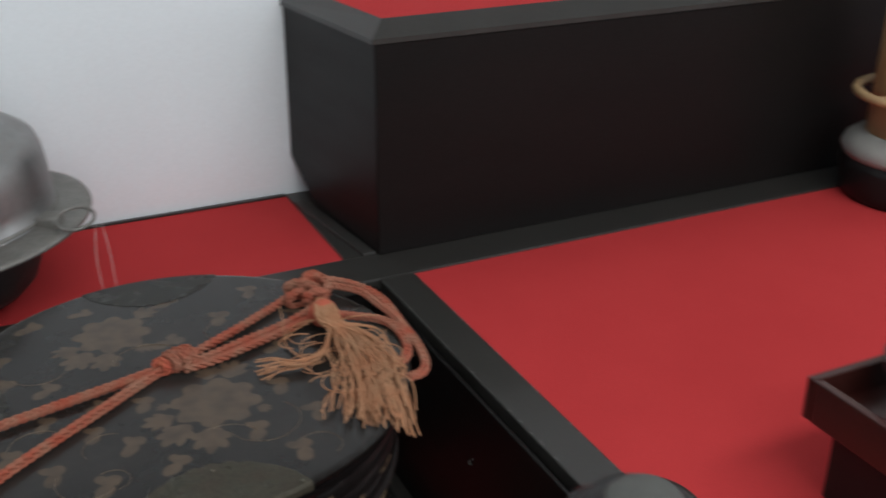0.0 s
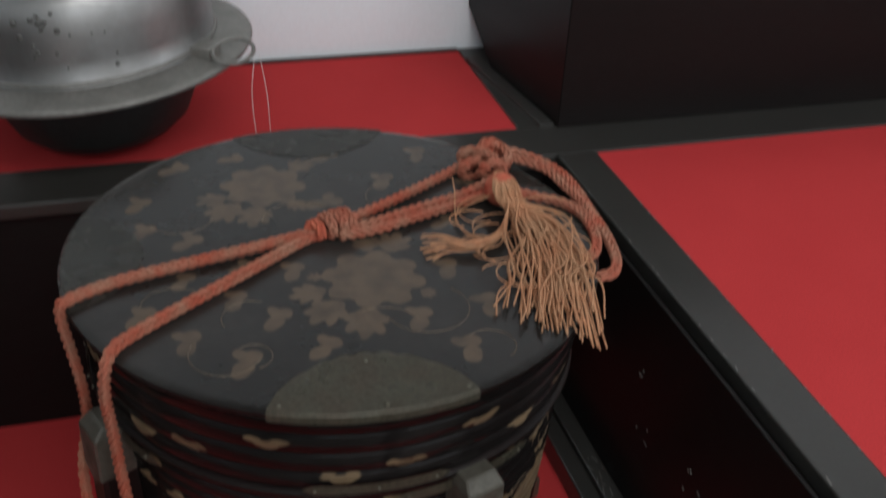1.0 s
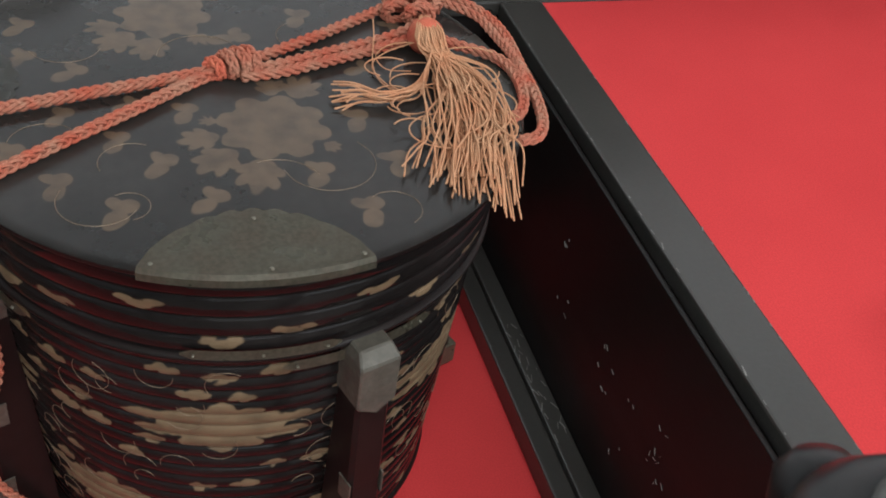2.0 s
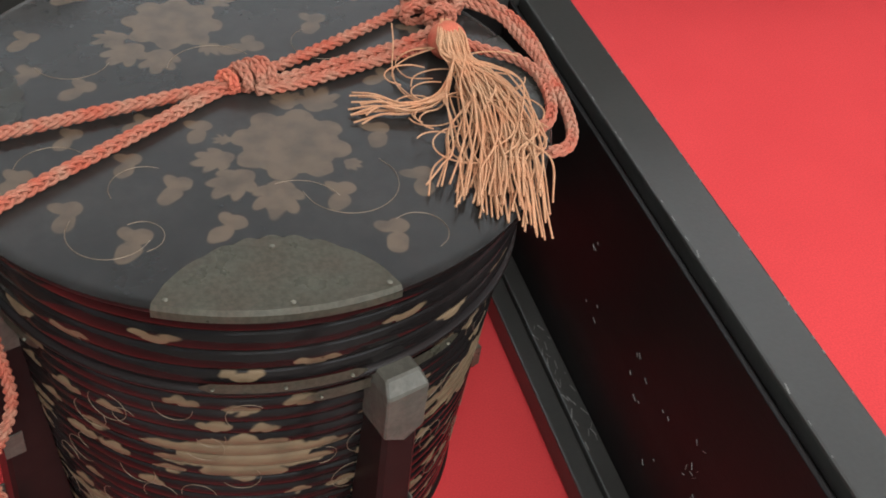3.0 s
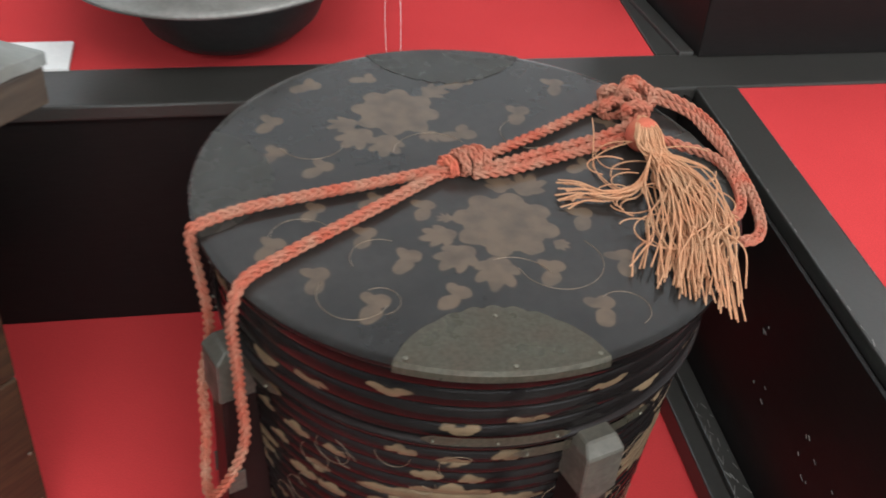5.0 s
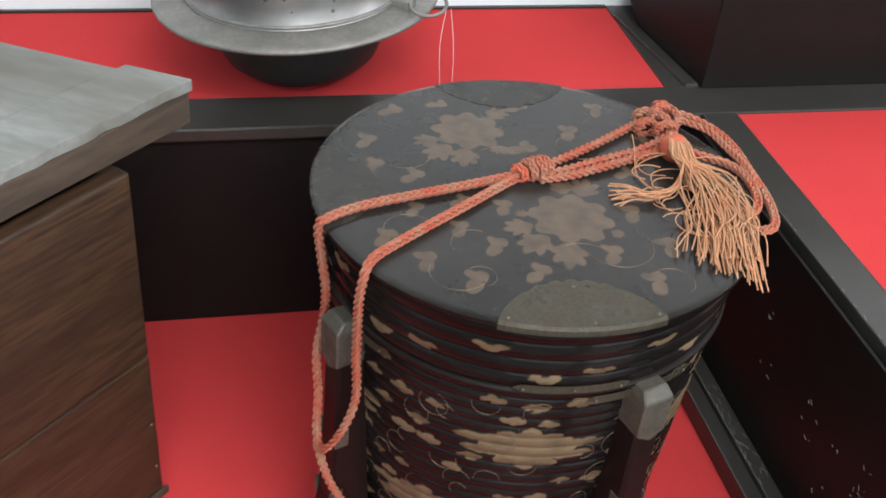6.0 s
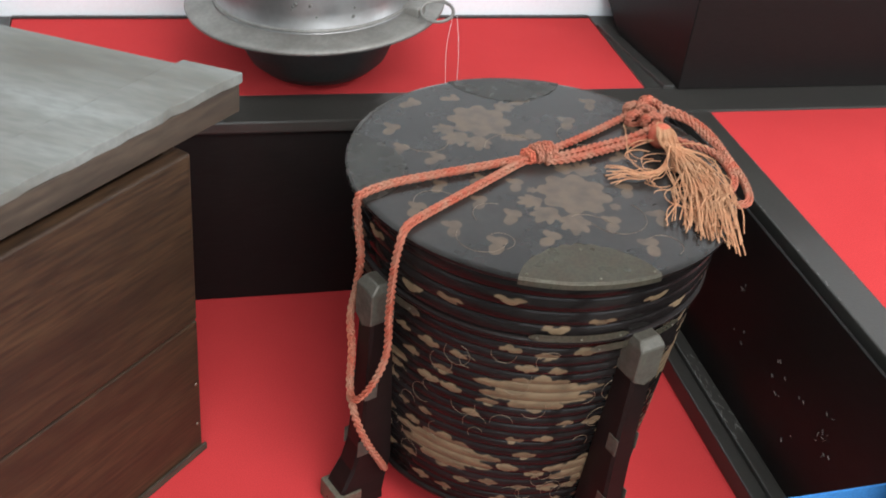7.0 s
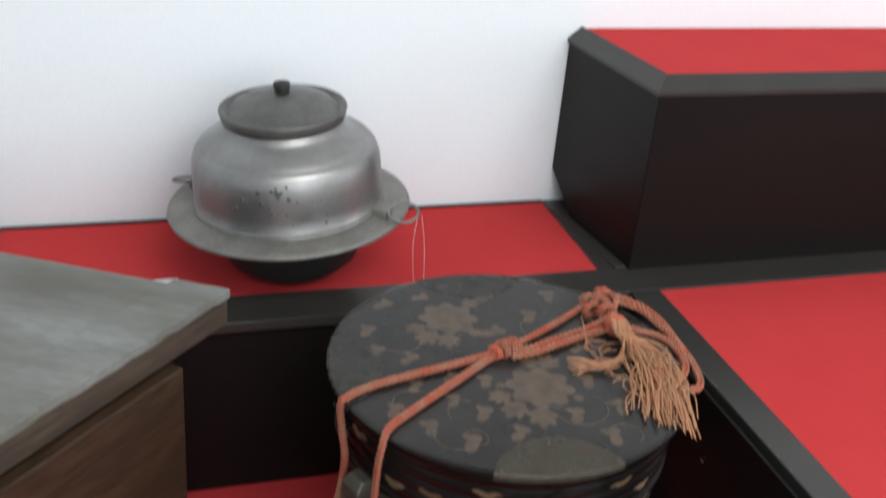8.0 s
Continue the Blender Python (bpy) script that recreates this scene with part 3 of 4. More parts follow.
def band_plate(a0, a1, z0, z1, r, name):
    """A narrow curved metal strip on the drum."""
    bm = bmesh.new()
    n = 28
    lo, hi = [], []
    for k in range(n + 1):
        f = k / n
        a = math.radians(a0 + (a1 - a0) * f)
        s = 1 - 0.75 * max(0.0, abs(f - 0.5) * 2 - 0.86) / 0.14
        m, h = (z0 + z1) / 2, (z1 - z0) / 2 * s
        lo.append(bm.verts.new((CX + r * math.cos(a), CY + r * math.sin(a), m - h)))
        hi.append(bm.verts.new((CX + r * math.cos(a), CY + r * math.sin(a), m + h)))
    for k in range(n):
        bm.faces.new((lo[k], lo[k + 1], hi[k + 1], hi[k]))
    bmesh.ops.solidify(bm, geom=bm.faces[:], thickness=-0.0008)
    p = part(name, bm, FITTING, chest, "dull bronze strip")
    for f in (0.08, 0.5, 0.9):
        a = math.radians(a0 + (a1 - a0) * f)
        part("stud", lathe([(0.0014, 0), (0.0010, 0.0007), (0, 0.001)], 8, pose(CX + (r + 0.001) * math.cos(a), CY + (r + 0.001) * math.sin(a), (z0 + z1) / 2)), STUD, p)


for k in range(4):
    band_plate(-108 + 90 * k, -78 + 90 * k, 0.3035, 0.3115, 0.1897, "lid_strip")
    band_plate(LEG_TURN[k] - 17, LEG_TURN[k] + 17, 0.2875, 0.2962, 0.1875, "leg_strip")


def leg(turn):
    """A square leg with a chamfered metal cap, that sweeps outwards to its foot."""
    m = pose(CX, CY, 0, 0, 0, turn) @ pose(-0.004, 0, 0)
    bm = bmesh.new()
    rows = []
    spec = [(0.000, 0.180, 0.236, 0.019), (0.012, 0.181, 0.237, 0.0185), (0.030, 0.177, 0.231, 0.0165), (0.055, 0.171, 0.219, 0.0148), (0.085, 0.172, 0.212, 0.0140), (0.12, 0.174, 0.2105, 0.0136),
            (0.17, 0.177, 0.2085, 0.0133), (0.22, 0.181, 0.2080, 0.0131), (0.265, 0.183, 0.2080, 0.0131)]
    for z, r0, r1, w in spec:
        c = 0.003
        rows.append([bm.verts.new(v) for v in ((r0, -w, z), (r1 - c, -w, z), (r1, -w + c, z), (r1, w - c, z), (r1 - c, w, z), (r0, w, z))])
    for a, b in zip(rows, rows[1:]):
        for k in range(6):
            bm.faces.new((a[k], a[(k + 1) % 6], b[(k + 1) % 6], b[k]))
    bm.faces.new(rows[0])
    bm.faces.new(rows[-1])
    bm.transform(m)
    lg = part("leg", bm, LEG_LACQUER, chest, "dark lacquered leg with a flared foot", smooth=False)
    bm = bmesh.new()
    rows = []
    for z, r0, r1, w in ((0.256, 0.182, 0.2106, 0.0147), (0.294, 0.1835, 0.2110, 0.0149), (0.3025, 0.1870, 0.2030, 0.0120)):
        rows.append([bm.verts.new(v) for v in ((r0, -w, z), (r1, -w, z), (r1, 0.0, z - (0.009 if z < 0.26 else 0)), (r1, w, z), (r0, w, z))])
    for a, b in zip(rows, rows[1:]):
        for k in range(5):
            bm.faces.new((a[k], a[(k + 1) % 5], b[(k + 1) % 5], b[k]))
    bm.faces.new(rows[0])
    bm.faces.new(rows[-1])
    bmesh.ops.recalc_face_normals(bm, faces=bm.faces)
    bmesh.ops.bevel(bm, geom=bm.edges[:], offset=0.0012, segments=1, affect="EDGES")
    bm.transform(m)
    part("cap", bm, CAP_BRONZE, lg, "dull bronze cap")
    for z0, z1, r1, w in ((0.155, 0.177, 0.2092, 0.0139), (0.075, 0.097, 0.2138, 0.0145)):
        for s in (-1, 1):
            bm = block(r1 - 0.014, r1 + 0.0006, s * (w - 0.0006) - 0.0007, s * (w - 0.0006) + 0.0007, z0, z1, 0.0006, m=m)
            part("fitting", bm, CAP_BRONZE, lg)
    part("shoe", block(0.208, 0.2385, -0.0195, 0.0195, 0.0006, 0.026, 0.002, m=m), FITTING, lg, "dull bronze shoe on the foot")


for turn in LEG_TURN:
    leg(turn)


def vine(points, parent):
    bm = bmesh.new()
    tube(bm, smooth_path(points, 0.002), 0.00021, 4)
    part("gold_vine", bm, GOLD, parent)


for x, y, r, a0, a1 in ((-0.096, -0.120, 0.024, 150, 330), (0.045, -0.098, 0.030, 190, 400), (0.075, -0.150, 0.017, -60, 130), (-0.080, -0.128, 0.013, -80, 120), (0.010, -0.120, 0.028, 20, 110),
                        (-0.075, -0.085, 0.020, 60, 200), (-0.125, -0.06, 0.022, 20, 170), (-0.02, 0.035, 0.03, 30, 170), (-0.11, 0.06, 0.025, 200, 340), (0.06, 0.06, 0.022, 120, 300)):
    vine([(CX + x + r * math.cos(math.radians(a)), CY + y + r * math.sin(math.radians(a)), TOP + 0.0002) for a in along(a0, a1, 9)], lid)
rnd = random.Random(21)
for k in range(60):
    s, z, r = math.radians(-175 + 2.7 * k + rnd.uniform(-2, 2)), rnd.uniform(0.07, 0.28), rnd.uniform(0.007, 0.014)
    a0 = rnd.uniform(0, 360)
    line = []
    for a in along(a0, a0 + rnd.uniform(150, 290), 9):
        zz = z + r * math.sin(math.radians(a))
        t = s + r * math.cos(math.radians(a)) / 0.18
        rr = 0.1635 + (0.1835 - 0.1635) * (zz - 0.045) / 0.2555 + 0.0002
        line.append((CX + rr * math.cos(t), CY + rr * math.sin(t), zz))
    vine(line, chest)

# ---------- orange cord with its tassel ----------
cord = thing("tasselled_cord", (CX, CY, TOP), "faded orange plaited cord with a tan tassel tied over the box", "cord")
ZC = TOP + 0.0047


def on_lid(*pts):
    return [(CX + p[0], CY + p[1], ZC + (p[2] if len(p) > 2 else 0)) for p in pts]


def low(*pts):
    return [(CX + x, CY + y, z) for x, y, z in pts]


part("cord_strand", braid(low((-0.1560, -0.0790, 0.0420), (-0.1690, -0.0980, 0.0780), (-0.1850, -0.1035, 0.1120), (-0.1970, -0.0980, 0.1430), (-0.2025, -0.0850, 0.1760), (-0.2000, -0.0700, 0.2120), (-0.2000, -0.0530, 0.2450), (-0.1930, -0.0440, 0.2800), (-0.1925, -0.0480, 0.3150), (-0.1960, -0.0460, 0.3450), (-0.1990, -0.0460, 0.3760))
     + on_lid((-0.193, -0.045), (-0.162, -0.029), (-0.114, -0.016), (-0.064, -0.004), (-0.026, 0.006), (-0.008, 0.012))), CORD, cord)
part("cord_strand", braid(low((-0.2030, -0.0870, 0.1630), (-0.1960, -0.1010, 0.1720), (-0.1820, -0.1060, 0.2000), (-0.1710, -0.1010, 0.2320), (-0.1720, -0.1010, 0.2800), (-0.1730, -0.1060, 0.3200), (-0.1740, -0.1140, 0.3520), (-0.1715, -0.1160, 0.3760))
     + on_lid((-0.166, -0.108), (-0.153, -0.094), (-0.114, -0.065), (-0.073, -0.036), (-0.032, -0.006), (-0.010, 0.008))), CORD, cord)
part("cord_strand", braid(on_lid((0.004, 0.014, 0.001), (0.022, 0.026), (0.064, 0.050), (0.117, 0.084), (0.140, 0.097, 0.004), (0.160, 0.102, 0.008), (0.186, 0.094, 0.004), (0.205, 0.074), (0.2115, 0.042, -0.001), (0.2095, -0.002, -0.002), (0.2075, -0.040, -0.003), (0.2030, -0.068, -0.006), (0.191, -0.088, -0.003), (0.176, -0.094, -0.001))), CORD, cord)
part("cord_strand", braid(on_lid((0.006, 0.008), (0.030, 0.013), (0.069, 0.027), (0.120, 0.046), (0.150, 0.062, 0.004), (0.165, 0.078, 0.010), (0.176, 0.083, 0.006), (0.196, 0.066, 0.003), (0.2035, 0.040), (0.2060, 0.0, 0.002), (0.2045, -0.03, -0.003))), CORD, cord)
part("cord_strand", braid(on_lid((0.004, 0.000), (0.032, 0.004), (0.071, 0.017), (0.120, 0.035), (0.145, 0.040, 0.003), (0.172, 0.024, 0.002), (0.192, 0.012), (0.1995, -0.008), (0.1985, -0.035, -0.001), (0.190, -0.058, -0.001), (0.176, -0.070, -0.001))), CORD, cord)


def turn_of_knot(x, y, z, axis_deg, r, tilt=0.0):
    """One turn of cord round the others."""
    pts = []
    for k in range(15):
        a = 2 * math.pi * k / 12
        u = Vector((0.004 * math.sin(a * 0.5 + tilt), r * math.cos(a), r * 0.75 * math.sin(a)))
        u.rotate(Euler((0, 0, radians(axis_deg))))
        pts.append((CX + x + u.x, CY + y + u.y, ZC + z + u.z))
    return braid(pts, 0.0036, 0.021)


knot = part("knot", turn_of_knot(-0.006, 0.010, 0.0030, 10, 0.0090), CORD, cord)
for x, y, d, tilt in ((0.001, 0.011, 24, 0.4), (0.008, 0.012, 34, 0.9)):
    part("knot_turn", turn_of_knot(x, y, 0.0040, d, 0.0095, tilt), CORD, knot)
part("knot_turn", turn_of_knot(-0.015, 0.007, 0.002, 15, 0.0066), CORD_RED, knot, "red unfaded cord")
top_knot = part("bow_knot", turn_of_knot(0.138, 0.092, 0.005, 60, 0.0105), CORD, cord)
for x, y, z, d, r in ((0.146, 0.078, 0.007, 20, 0.011), (0.152, 0.090, 0.010, 100, 0.011), (0.158, 0.103, 0.007, 40, 0.009), (0.148, 0.064, 0.006, 80, 0.010), (0.163, 0.090, 0.006, 0, 0.010), (0.134, 0.076, 0.003, 90, 0.010)):
    part("knot_turn", turn_of_knot(x, y, z, d, r), CORD, top_knot)
part("knot_turn", turn_of_knot(0.157, 0.098, 0.009, 120, 0.007), CORD_RED, top_knot, "red unfaded cord")

tassel = part("tassel_head", lathe([(0, 0.0145), (0.007, 0.0130), (0.0118, 0.008), (0.0138, 0), (0.0125, -0.007), (0.009, -0.011), (0, -0.0125)], 28, pose(CX + 0.143, CY + 0.030, ZC + 0.009, 60, 0, -20)), CORD_RED, cord, "red bound tassel head", smooth=True)


def thread(points, radius=0.00066):
    bm = bmesh.new()
    tube(bm, smooth_path(points, 0.0035), radius, 5)
    return bm


rnd = random.Random(7)


def lid_height(x, y, z):
    r = math.hypot(x, y)
    return z - max(0.0, r - 0.201) ** 1.2 * 1.6


for k in range(108):
    end = rnd.betavariate(1.7, 1.3)
    ex, ey = 0.088 + end * 0.072 + rnd.uniform(-0.005, 0.005), -0.126 - end * 0.028 + rnd.uniform(-0.014, 0.034) * (0.4 + 0.6 * end)
    lift = rnd.uniform(0.001, 0.014)
    sx, sy = 0.138 + rnd.uniform(-0.005, 0.013), 0.022 + rnd.uniform(-0.006, 0.006)
    bow = rnd.gauss(0, 0.0055)
    mx, my = 0.147 + (end - 0.45) * 0.036 + rnd.uniform(-0.011, 0.011), -0.026 + rnd.uniform(-0.010, 0.010)
    nx, ny = 0.143 + (end - 0.5) * 0.062 + bow, -0.076 + rnd.uniform(-0.014, 0.014)
    px, py = (nx + ex) / 2 - bow * 0.7 + rnd.uniform(-0.004, 0.004), (ny + ey) / 2
    pts = [(sx * 0.4 + 0.087, sy + 0.014, 0.0215 + lift * 0.2), (sx, sy - 0.002, 0.0205 + lift * 0.3), (sx, sy - 0.018, 0.012 + lift * 0.5), (mx, my, 0.003 + lift), (nx, ny, lift), (px, py, lift * 0.8), (ex, ey, lift * 0.5)]
    part("thread", thread([(CX + x, CY + y, lid_height(x, y, TOP + 0.0008 + z)) for x, y, z in pts]), TASSEL, tassel)
for k in range(13):
    ey = -0.012 - 0.0027 * k + rnd.uniform(-0.002, 0.002)
    ex = 0.058 + rnd.uniform(0, 0.012)
    lift = rnd.uniform(0.0005, 0.009)
    pts = [(0.139, 0.020, 0.014), (0.137, -0.004, 0.010 + lift), (0.121, -0.030 + rnd.uniform(-0.006, 0.006), lift), (0.096, -0.036 + rnd.uniform(-0.006, 0.004), lift), (0.078, (ey - 0.033) / 2, lift), (ex, ey, lift * 0.5)]
    part("thread", thread([(CX + x, CY + y, TOP + 0.0008 + z) for x, y, z in pts]), TASSEL, tassel)
for k in range(22):
    x0, y0 = 0.125 + rnd.uniform(-0.022, 0.042), -0.045 + rnd.uniform(-0.05, 0.04)
    r, a0 = rnd.uniform(0.010, 0.028), rnd.uniform(0, 6.28)
    sweep = rnd.uniform(2.0, 4.4)
    lift = rnd.uniform(0.001, 0.012)
    pts = []
    for q in along(a0, a0 + sweep, 7):
        x, y = x0 + r * math.cos(q), y0 + 0.75 * r * math.sin(q)
        if math.hypot(x, y) > 0.196:
            x, y = x * 0.196 / math.hypot(x, y), y * 0.196 / math.hypot(x, y)
        pts.append((CX + x, CY + y, TOP + 0.001 + lift))
    part("thread", thread(pts, 0.00055), TASSEL, tassel)
for pts in (((0.137, 0.022, 0.014), (0.110, 0.020, 0.006), (0.098, 0.008, 0.002), (0.105, -0.018, 0.001), (0.116, -0.032, 0.001)),
            ((0.140, 0.020, 0.014), (0.117, 0.028, 0.008), (0.104, 0.022, 0.003), (0.108, 0.006, 0.001), (0.125, 0.000, 0.002)),
            ((0.122, -0.030, 0.004), (0.104, -0.022, 0.002), (0.098, 0.004, 0.003), (0.105, 0.035, 0.012), (0.108, 0.052, 0.016))):
    part("thread", thread([(CX + x, CY + y, TOP + 0.0008 + z) for x, y, z in pts], 0.0005), TASSEL, tassel)

# ---------- rice kettle on the back step ----------
KX, KY = -0.470, 0.168
kettle = thing("rice_kettle", (KX, KY, LEDGE), "old grey metal rice kettle with a wide flange and domed lid", "kettle")
at = pose(KX, KY, LEDGE - 0.010, 0, -4.5, 0)
part("bowl", lathe([(0, 0.0165), (0.056, 0.017), (0.076, 0.0215), (0.092, 0.036), (0.104, 0.062), (0.114, 0.095), (0.116, 0.112), (0.110, 0.112), (0.096, 0.062), (0, 0.026)], 96, at), IRON, kettle, "soot-black rounded bottom", smooth=True)
part("flange", lathe([(0.112, 0.112), (0.140, 0.1105), (0.166, 0.1075), (0.1685, 0.1085), (0.1692, 0.111), (0.1680, 0.1135), (0.160, 0.1145), (0.135, 0.119), (0.112, 0.122)], 128, at, True), FLANGE, kettle, "wide oxidised flange", smooth=True)
part("body", lathe([(0.134, 0.1177), (0.1305, 0.1207), (0.1302, 0.1452), (0.1298, 0.1680), (0.1285, 0.1855), (0.124, 0.1995), (0.1185, 0.2061), (0.1172, 0.2067), (0.1165, 0.2078), (0.108, 0.2144), (0.094, 0.2227), (0.086, 0.2279), (0.0805, 0.2336), (0.0795, 0.2433), (0.070, 0.2433), (0.070, 0.2284), (0.12, 0.1803), (0.12, 0.1278)], 128, at), PEWTER, kettle, "dull silver-grey shoulder with dark spots", smooth=True)
lidk = part("lid", lathe([(0.0, 0.2433), (0.080, 0.2393), (0.0835, 0.2400), (0.0850, 0.2470), (0.0865, 0.2540), (0.0850, 0.2562), (0.0815, 0.2556), (0.0775, 0.2500), (0.0745, 0.2505), (0.066, 0.2600), (0.052, 0.2680), (0.034, 0.2728), (0.016, 0.2748), (0, 0.2752)], 112, at), LID_METAL, kettle, "domed dark grey lid", smooth=True)
part("knob", lathe([(0.0, 0.2735), (0.0105, 0.2735), (0.0100, 0.2790), (0.0114, 0.2855), (0.0108, 0.2880), (0, 0.2885)], 28, at), IRON, lidk, "dark turned knob", smooth=True)
part("rim_bead", lathe([(0.1285, 0.1215), (0.1325, 0.1215), (0.1335, 0.1232), (0.1325, 0.125), (0.1295, 0.125)], 112, at, True), FLANGE, kettle, smooth=True)


def ring(name, m, big, thin, mat, parent, n=28):
    bm = bmesh.new()
    vs = [[bm.verts.new(((big + thin * math.cos(b)) * math.cos(a), (big + thin * math.cos(b)) * math.sin(a), thin * math.sin(b))) for b in (2 * math.pi * j / 8 for j in range(8))] for a in (2 * math.pi * k / n for k in range(n))]
    for k in range(n):
        for j in range(8):
            bm.faces.new((vs[k][j], vs[(k + 1) % n][j], vs[(k + 1) % n][(j + 1) % 8], vs[k][(j + 1) % 8]))
    bm.transform(m)
    return part(name, bm, mat, parent, smooth=True)


for ang, out in ((-36, 0.172), (146, 0.160)):
    c, s = math.cos(radians(ang)), math.sin(radians(ang))
    lug = part("lug", block(-0.016, 0.010, -0.012, 0.012, 0.112, 0.128, 0.003, m=at @ pose(0.142 * c, 0.142 * s, 0, 0, 0, ang)), FLANGE, kettle, "cast ear with a wire ring")
    ring("lug_ring", at @ pose(out * c, out * s, 0.124, 14, 6, ang), 0.0205, 0.0021, FLANGE, lug)
rnd = random.Random(3)
for k in range(26):
    a = radians(-101 + rnd.gauss(0, 13))
    z = 0.132 + rnd.random() * 0.062
    r = rnd.uniform(0.0010, 0.0034)
    part("corrosion_spot", lathe([(0, 0.0006), (r * 0.7, 0.0005), (r, -0.0006)], 9, at @ pose(0.1303 * math.cos(a), 0.1303 * math.sin(a), z, 0, 0, math.degrees(a)) @ pose(0, 0, 0, 0, 90, 0)), SPOT, kettle, smooth=True)
lines = thing("hanging_lines", (KX + 0.14, KY - 0.1, LEDGE), "two fine clear lines tied to the kettle ring", "thread")
for dx, dy, bulge in ((0.0, 0.0, -0.005), (0.011, -0.008, 0.003)):
    p0 = Vector((KX + 0.150 + dx * 0.4, KY - 0.102 + dy * 0.4, LEDGE + 0.121))
    p1 = Vector((KX + 0.150 + dx, KY - 0.112 + dy, LEDGE + 0.0008))
    bm = bmesh.new()
    tube(bm, smooth_path([p0, (p0 * 0.6 + p1 * 0.4) + Vector((bulge, 0, 0)), p1], 0.006), 0.00024, 5)
    part("line", bm, LINE, lines)

card = thing("blank_card", (-0.67, 0.117, LEDGE), "small blank white card lying on the red felt", "card")
part("card_sheet", block(-0.715, -0.637, 0.0885, 0.146, LEDGE - 0.002, LEDGE + 0.003, 0.0008), WHITE_GLAZE, card)

# ---------- wooden chest ----------
crate = thing("wooden_crate", (-0.9, -0.35, 0), "old brown plank crate with a weathered grey lid set askew", "crate")
cm = Matrix.Translation((-0.657, -0.252, 0)) @ Matrix(((-0.7071, -0.7071, 0, 0), (-0.7071, 0.7071, 0, 0), (0, 0, 1, 0), (0, 0, 0, 1)))
U, V = 0.50, 0.36
for z0, z1 in ((0.001, 0.192), (0.194, 0.397)):
    part("side_plank", block(0.0, U, 0.0, 0.018, z0, z1, 0.0025, m=cm), BROWN_WOOD, crate, "brown grained plank")
    part("end_plank", block(0.0, 0.018, 0.0185, V, z0, z1, 0.0025, m=cm), BROWN_WOOD, crate)
    part("end_plank", block(U - 0.018, U, 0.0185, V, z0, z1, 0.0025, m=cm), BROWN_WOOD, crate)
    part("side_plank", block(0.0185, U - 0.0185, V - 0.018, V, z0, z1 - 0.001, 0.0025, m=cm), BROWN_WOOD, crate)
part("foot_strip", block(-0.004, U, -0.004, -0.0003, 0.0005, 0.010, 0.001, m=cm), SIDE_WOOD, crate)
part("bottom_board", block(0.019, U - 0.019, 0.019, V - 0.019, 0.002, 0.02, m=cm), BROWN_WOOD, crate)
for z in (0.045, 0.105):
    part("nail", lathe([(0.0020, 0), (0.0015, 0.0007), (0, 0.0009)], 10, cm @ pose(0.006, 0.0, z, 90, 0, 0)), STUD, crate)
K0 = Vector((-0.602, -0.188))
EU, EV = Vector((-0.703, -0.711)), Vector((-0.876, 0.482))


def lid_quad(u0, u1, v0, v1, wob=0.0, seed=0):
    """A board's outline; its outer long edge is chipped."""
    rg = random.Random(seed)
    pts = []
    sides = ((u0, v0, u1, v0, 34), (u1, v0, u1, v1, 3), (u1, v1, u0, v1, 8), (u0, v1, u0, v0, 3))
    for k, (a, b, c, d, n) in enumerate(sides):
        for q in range(n):
            f = q / n
            inward = abs(rg.gauss(0, wob)) if k == 0 and 0 < q else 0.0
            p = K0 + EU * (a + (c - a) * f) + EV * (b + (d - b) * f + min(inward, 2.5 * wob))
            pts.append((p.x, p.y))
    return pts


part("lid_frame", prism(lid_quad(0.002, 0.47, 0.002, 0.030), 0.4065, 0.4375, 0.0015), SIDE_WOOD, crate, "brown edge board of the lid")
part("lid_frame_end", prism(lid_quad(0.004, 0.034, 0.0305, 0.40), 0.4065, 0.4375, 0.0015), SIDE_WOOD, crate)
part("lid_frame_end", prism(lid_quad(0.44, 0.468, 0.0305, 0.40), 0.4065, 0.4375, 0.0015), SIDE_WOOD, crate)
part("lid_batten", prism(lid_quad(0.000, 0.47, 0.000, 0.064, 0.0016, 3), 0.4380, 0.449, 0.0010), GREY_WOOD, crate, "weathered grey end board with chipped edges")
part("lid_board", prism(lid_quad(0.009, 0.24, 0.0645, 0.41, 0.0006, 4), 0.4380, 0.4482, 0.0015), GREY_WOOD, crate, "weathered grey board")
part("lid_board", prism(lid_quad(0.2405, 0.462, 0.0645, 0.41, 0.0006, 5), 0.4380, 0.4479, 0.0015), GREY_WOOD, crate, "weathered grey board")
part("lid_support", prism(lid_quad(0.09, 0.44, 0.034, 0.30), 0.3970, 0.4379), BROWN_WOOD, crate)

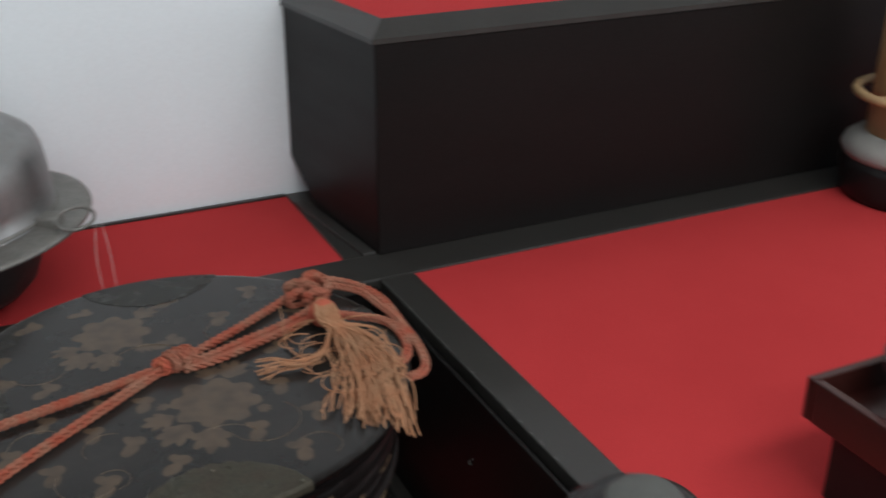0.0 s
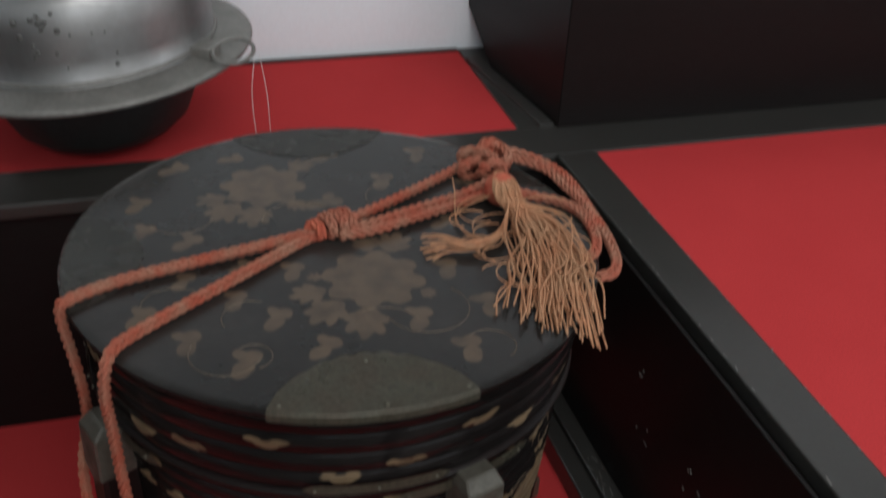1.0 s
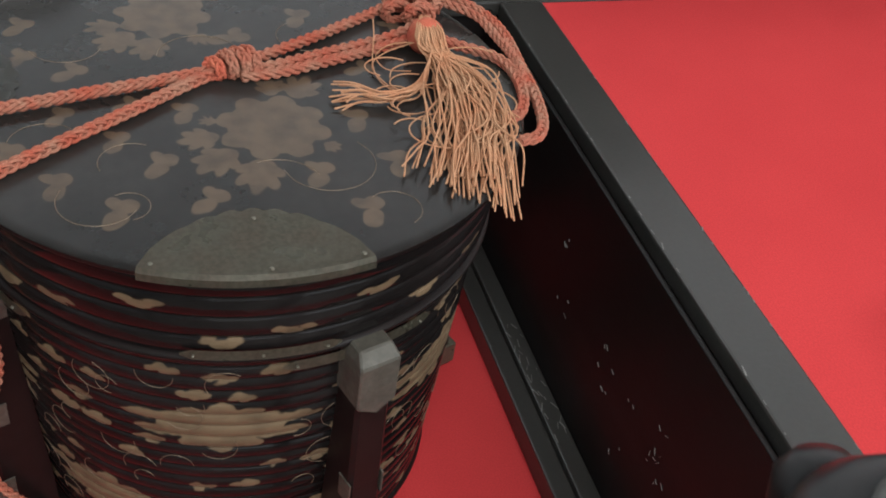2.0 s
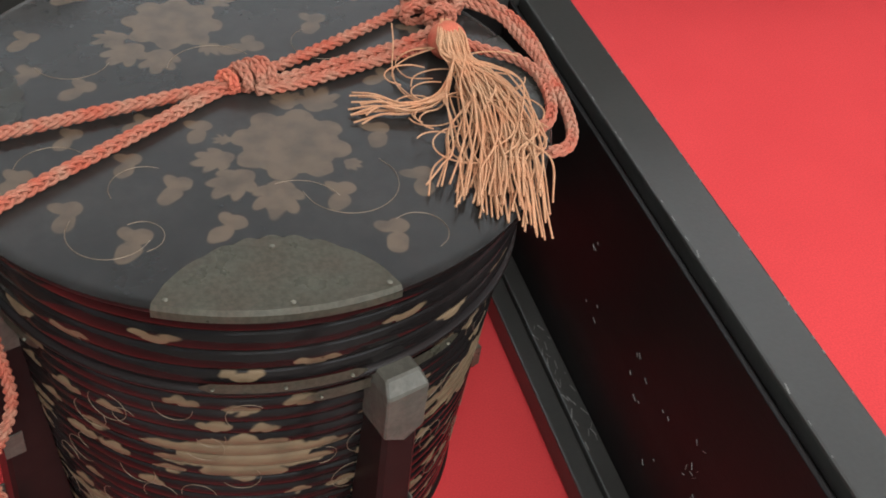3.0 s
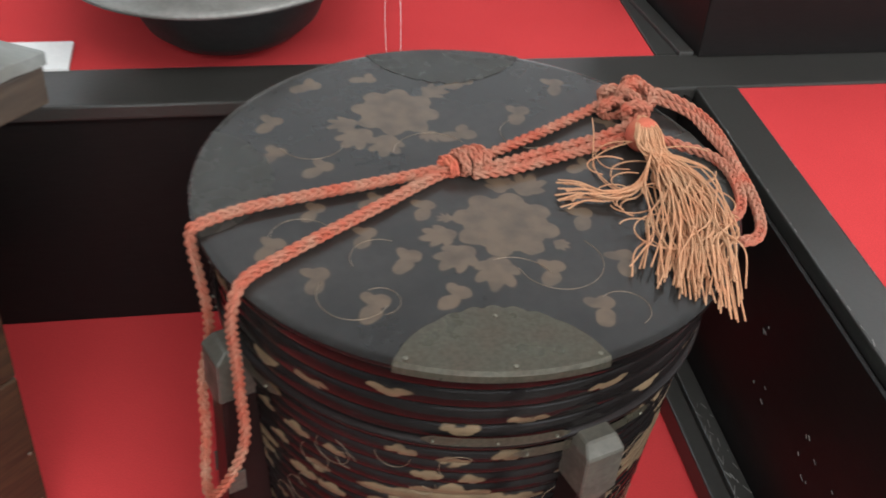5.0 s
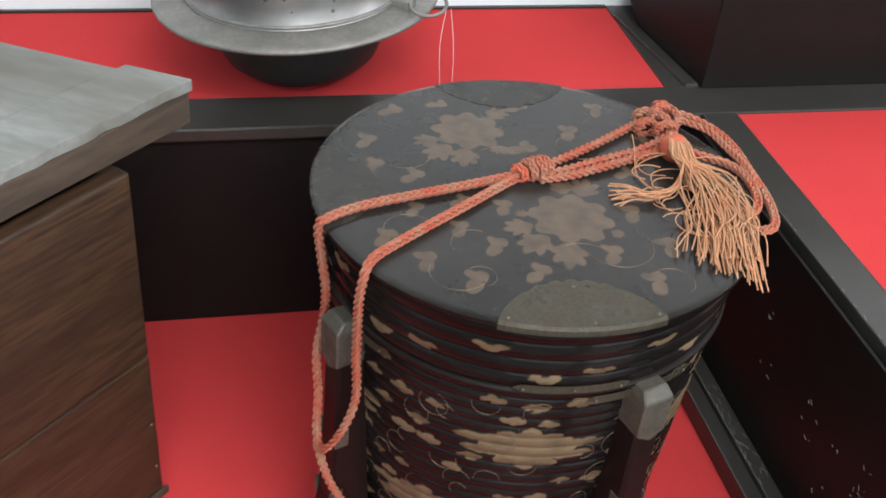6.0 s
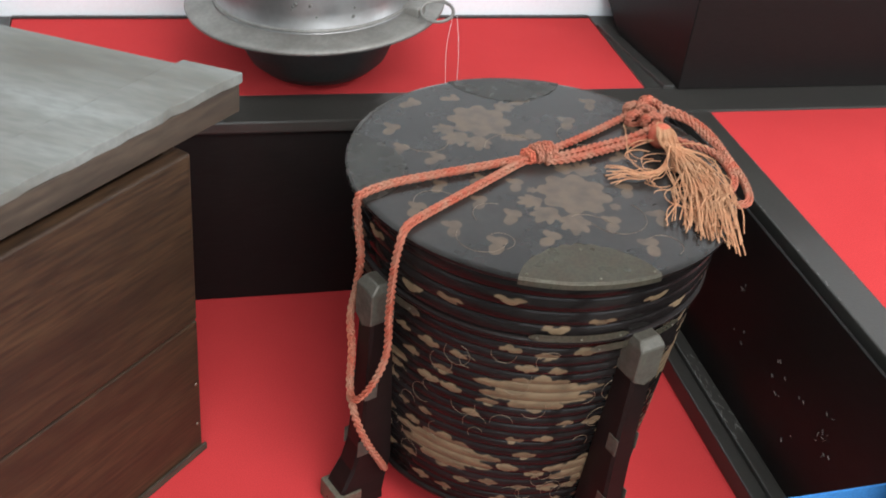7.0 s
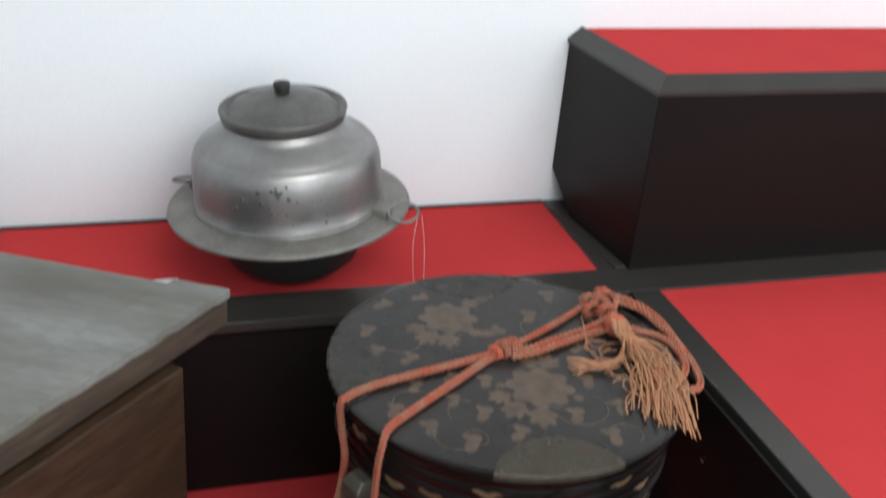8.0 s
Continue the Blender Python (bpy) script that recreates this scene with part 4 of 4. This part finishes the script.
# ---------- things on the side step ----------
tray = thing("footed_tray", (0.315, -0.675, LEDGE), "dark red and black lacquered footed meal tray", "tray")
X0, Y1, TW = 0.166, -0.524, 0.19
TZ = LEDGE + 0.082
part("tray_board", block(X0 + 0.004, X0 + TW - 0.004, Y1 - TW + 0.004, Y1 - 0.004, TZ, TZ + 0.008, 0.001), RED_LACQUER, tray)
for q in ((X0, X0 + TW, Y1 - 0.009, Y1), (X0, X0 + TW, Y1 - TW, Y1 - TW + 0.009), (X0, X0 + 0.009, Y1 - TW + 0.0095, Y1 - 0.0095), (X0 + TW - 0.009, X0 + TW, Y1 - TW + 0.0095, Y1 - 0.0095)):
    part("rim", block(*q, TZ - 0.006, TZ + 0.034, 0.002), RED_LACQUER, tray, "lacquered rim")
for q in ((X0 + 0.02, X0 + 0.032, Y1 - TW + 0.02, Y1 - 0.02), (X0 + TW - 0.032, X0 + TW - 0.02, Y1 - TW + 0.02, Y1 - 0.02)):
    part("foot_board", block(*q, LEDGE - 0.0015, TZ, 0.002), BLACK, tray)


def bowl(x, y, z, r, h, outside, inside, label):
    b = thing("bowl", (x, y, z), label, "bowl")
    part("bowl_wall", lathe([(0, 0.004), (r * 0.45, 0.004), (r * 0.45, 0.0), (r * 0.52, 0.0), (r * 0.54, 0.006), (r * 0.8, h * 0.35), (r * 0.97, h * 0.75), (r, h), (r * 0.97, h), (r * 0.93, h * 0.75)], 64, pose(x, y, z)), outside, b, smooth=True)
    part("inside", lathe([(r * 0.93, h * 0.75), (r * 0.76, h * 0.38), (r * 0.4, h * 0.16), (0, h * 0.14)], 64, pose(x, y, z)), inside, b, "pale inside", smooth=True)
    return b


bowl(X0 + 0.090, Y1 - 0.072, TZ + 0.0082, 0.058, 0.052, BLACK, WHITE_GLAZE, "black lacquered bowl with a pale inside on the tray")


lamp = thing("wooden_stand", (0.826, -0.047, LEDGE), "pale wooden column with a ring on a black round base", "stand")
m = pose(0.826, -0.047, LEDGE - 0.002)
part("base", lathe([(0, 0), (0.092, 0), (0.098, 0.006), (0.100, 0.02), (0.104, 0.05), (0.100, 0.062), (0, 0.062)], 72, m), BLACK, lamp, "black lacquered round base", smooth=True)
part("collar", lathe([(0, 0.062), (0.100, 0.062), (0.105, 0.072), (0.100, 0.084), (0.086, 0.094), (0.074, 0.097), (0, 0.098)], 72, m), PALE_GREY, lamp, "pale grey collar", smooth=True)
part("column", lathe([(0, 0.097), (0.074, 0.097), (0.070, 0.3), (0.066, 0.48), (0.062, 0.50), (0, 0.50)], 72, m), PALE_WOOD, lamp, "pale yellow wooden column", smooth=True)
ring("hoop", m @ pose(0, 0, 0.155), 0.094, 0.007, PALE_WOOD, lamp, 64)
part("hoop_bracket", block(-0.092, 0.092, -0.006, 0.006, 0.151, 0.159, 0.001, m=m), PALE_WOOD, lamp)

# ---------- barrier post in front of the display ----------
SX, SY = -0.226, -0.812
post = thing("barrier_post", (SX, SY, BASE), "black barrier post with a rounded head and a blue belt", "barrier post")
m = pose(SX, SY, 0)
part("foot_plate", lathe([(0, BASE), (0.16, BASE), (0.165, BASE + 0.006), (0.15, BASE + 0.018), (0.05, BASE + 0.032), (0, BASE + 0.032)], 64, m), GREY_LACQUER, post, smooth=True)
part("pole", lathe([(0.030, BASE + 0.03), (0.030, 0.41), (0.0, 0.41)], 40, m), GREY_LACQUER, post, smooth=True)
head = part("head", lathe([(0.0, 0.40), (0.030, 0.40), (0.031, 0.405), (0.029, 0.540), (0.031, 0.560), (0.033, 0.574), (0.031, 0.585), (0.025, 0.593), (0.019, 0.595), (0, 0.595)], 64, m), BLACK, post, "black belt housing", smooth=True)
part("cap", lathe([(0, 0.594), (0.016, 0.594), (0.0165, 0.598), (0.014, 0.601), (0, 0.6015)], 48, m), CAP_GREY, head, "grey flat cap", smooth=True)
for k, deg in enumerate((92, 2, 272)):
    c, q = math.cos(radians(deg)), math.sin(radians(deg))
    part("belt_clip", lathe([(0, -0.016), (0.008, -0.015), (0.0125, -0.008), (0.0135, 0.0), (0.0120, 0.009), (0.007, 0.014), (0, 0.015)], 32, m @ pose(0.031 * c, 0.031 * q, 0.566, 0, 28, deg)), BLACK, head, smooth=True)


def belt():
    bm = bmesh.new()
    rows = []
    n = 60
    for k in range(n + 1):
        f = k / n
        x, y, z = SX + 0.026 - 1.5 * f, -0.780, 0.452 - 0.02 * math.sin(math.pi * f)
        rows.append([bm.verts.new((x, y + d, zz)) for d, zz in ((-0.0008, z - 0.048), (0.0008, z - 0.048), (0.0008, z), (-0.0008, z))])
    for a, b in zip(rows, rows[1:]):
        for k in range(4):
            bm.faces.new((a[k], a[(k + 1) % 4], b[(k + 1) % 4], b[k]))
    bm.faces.new(rows[0])
    bm.faces.new(rows[-1])
    return bm


part("belt", belt(), BLUE, post, "bright blue woven belt")
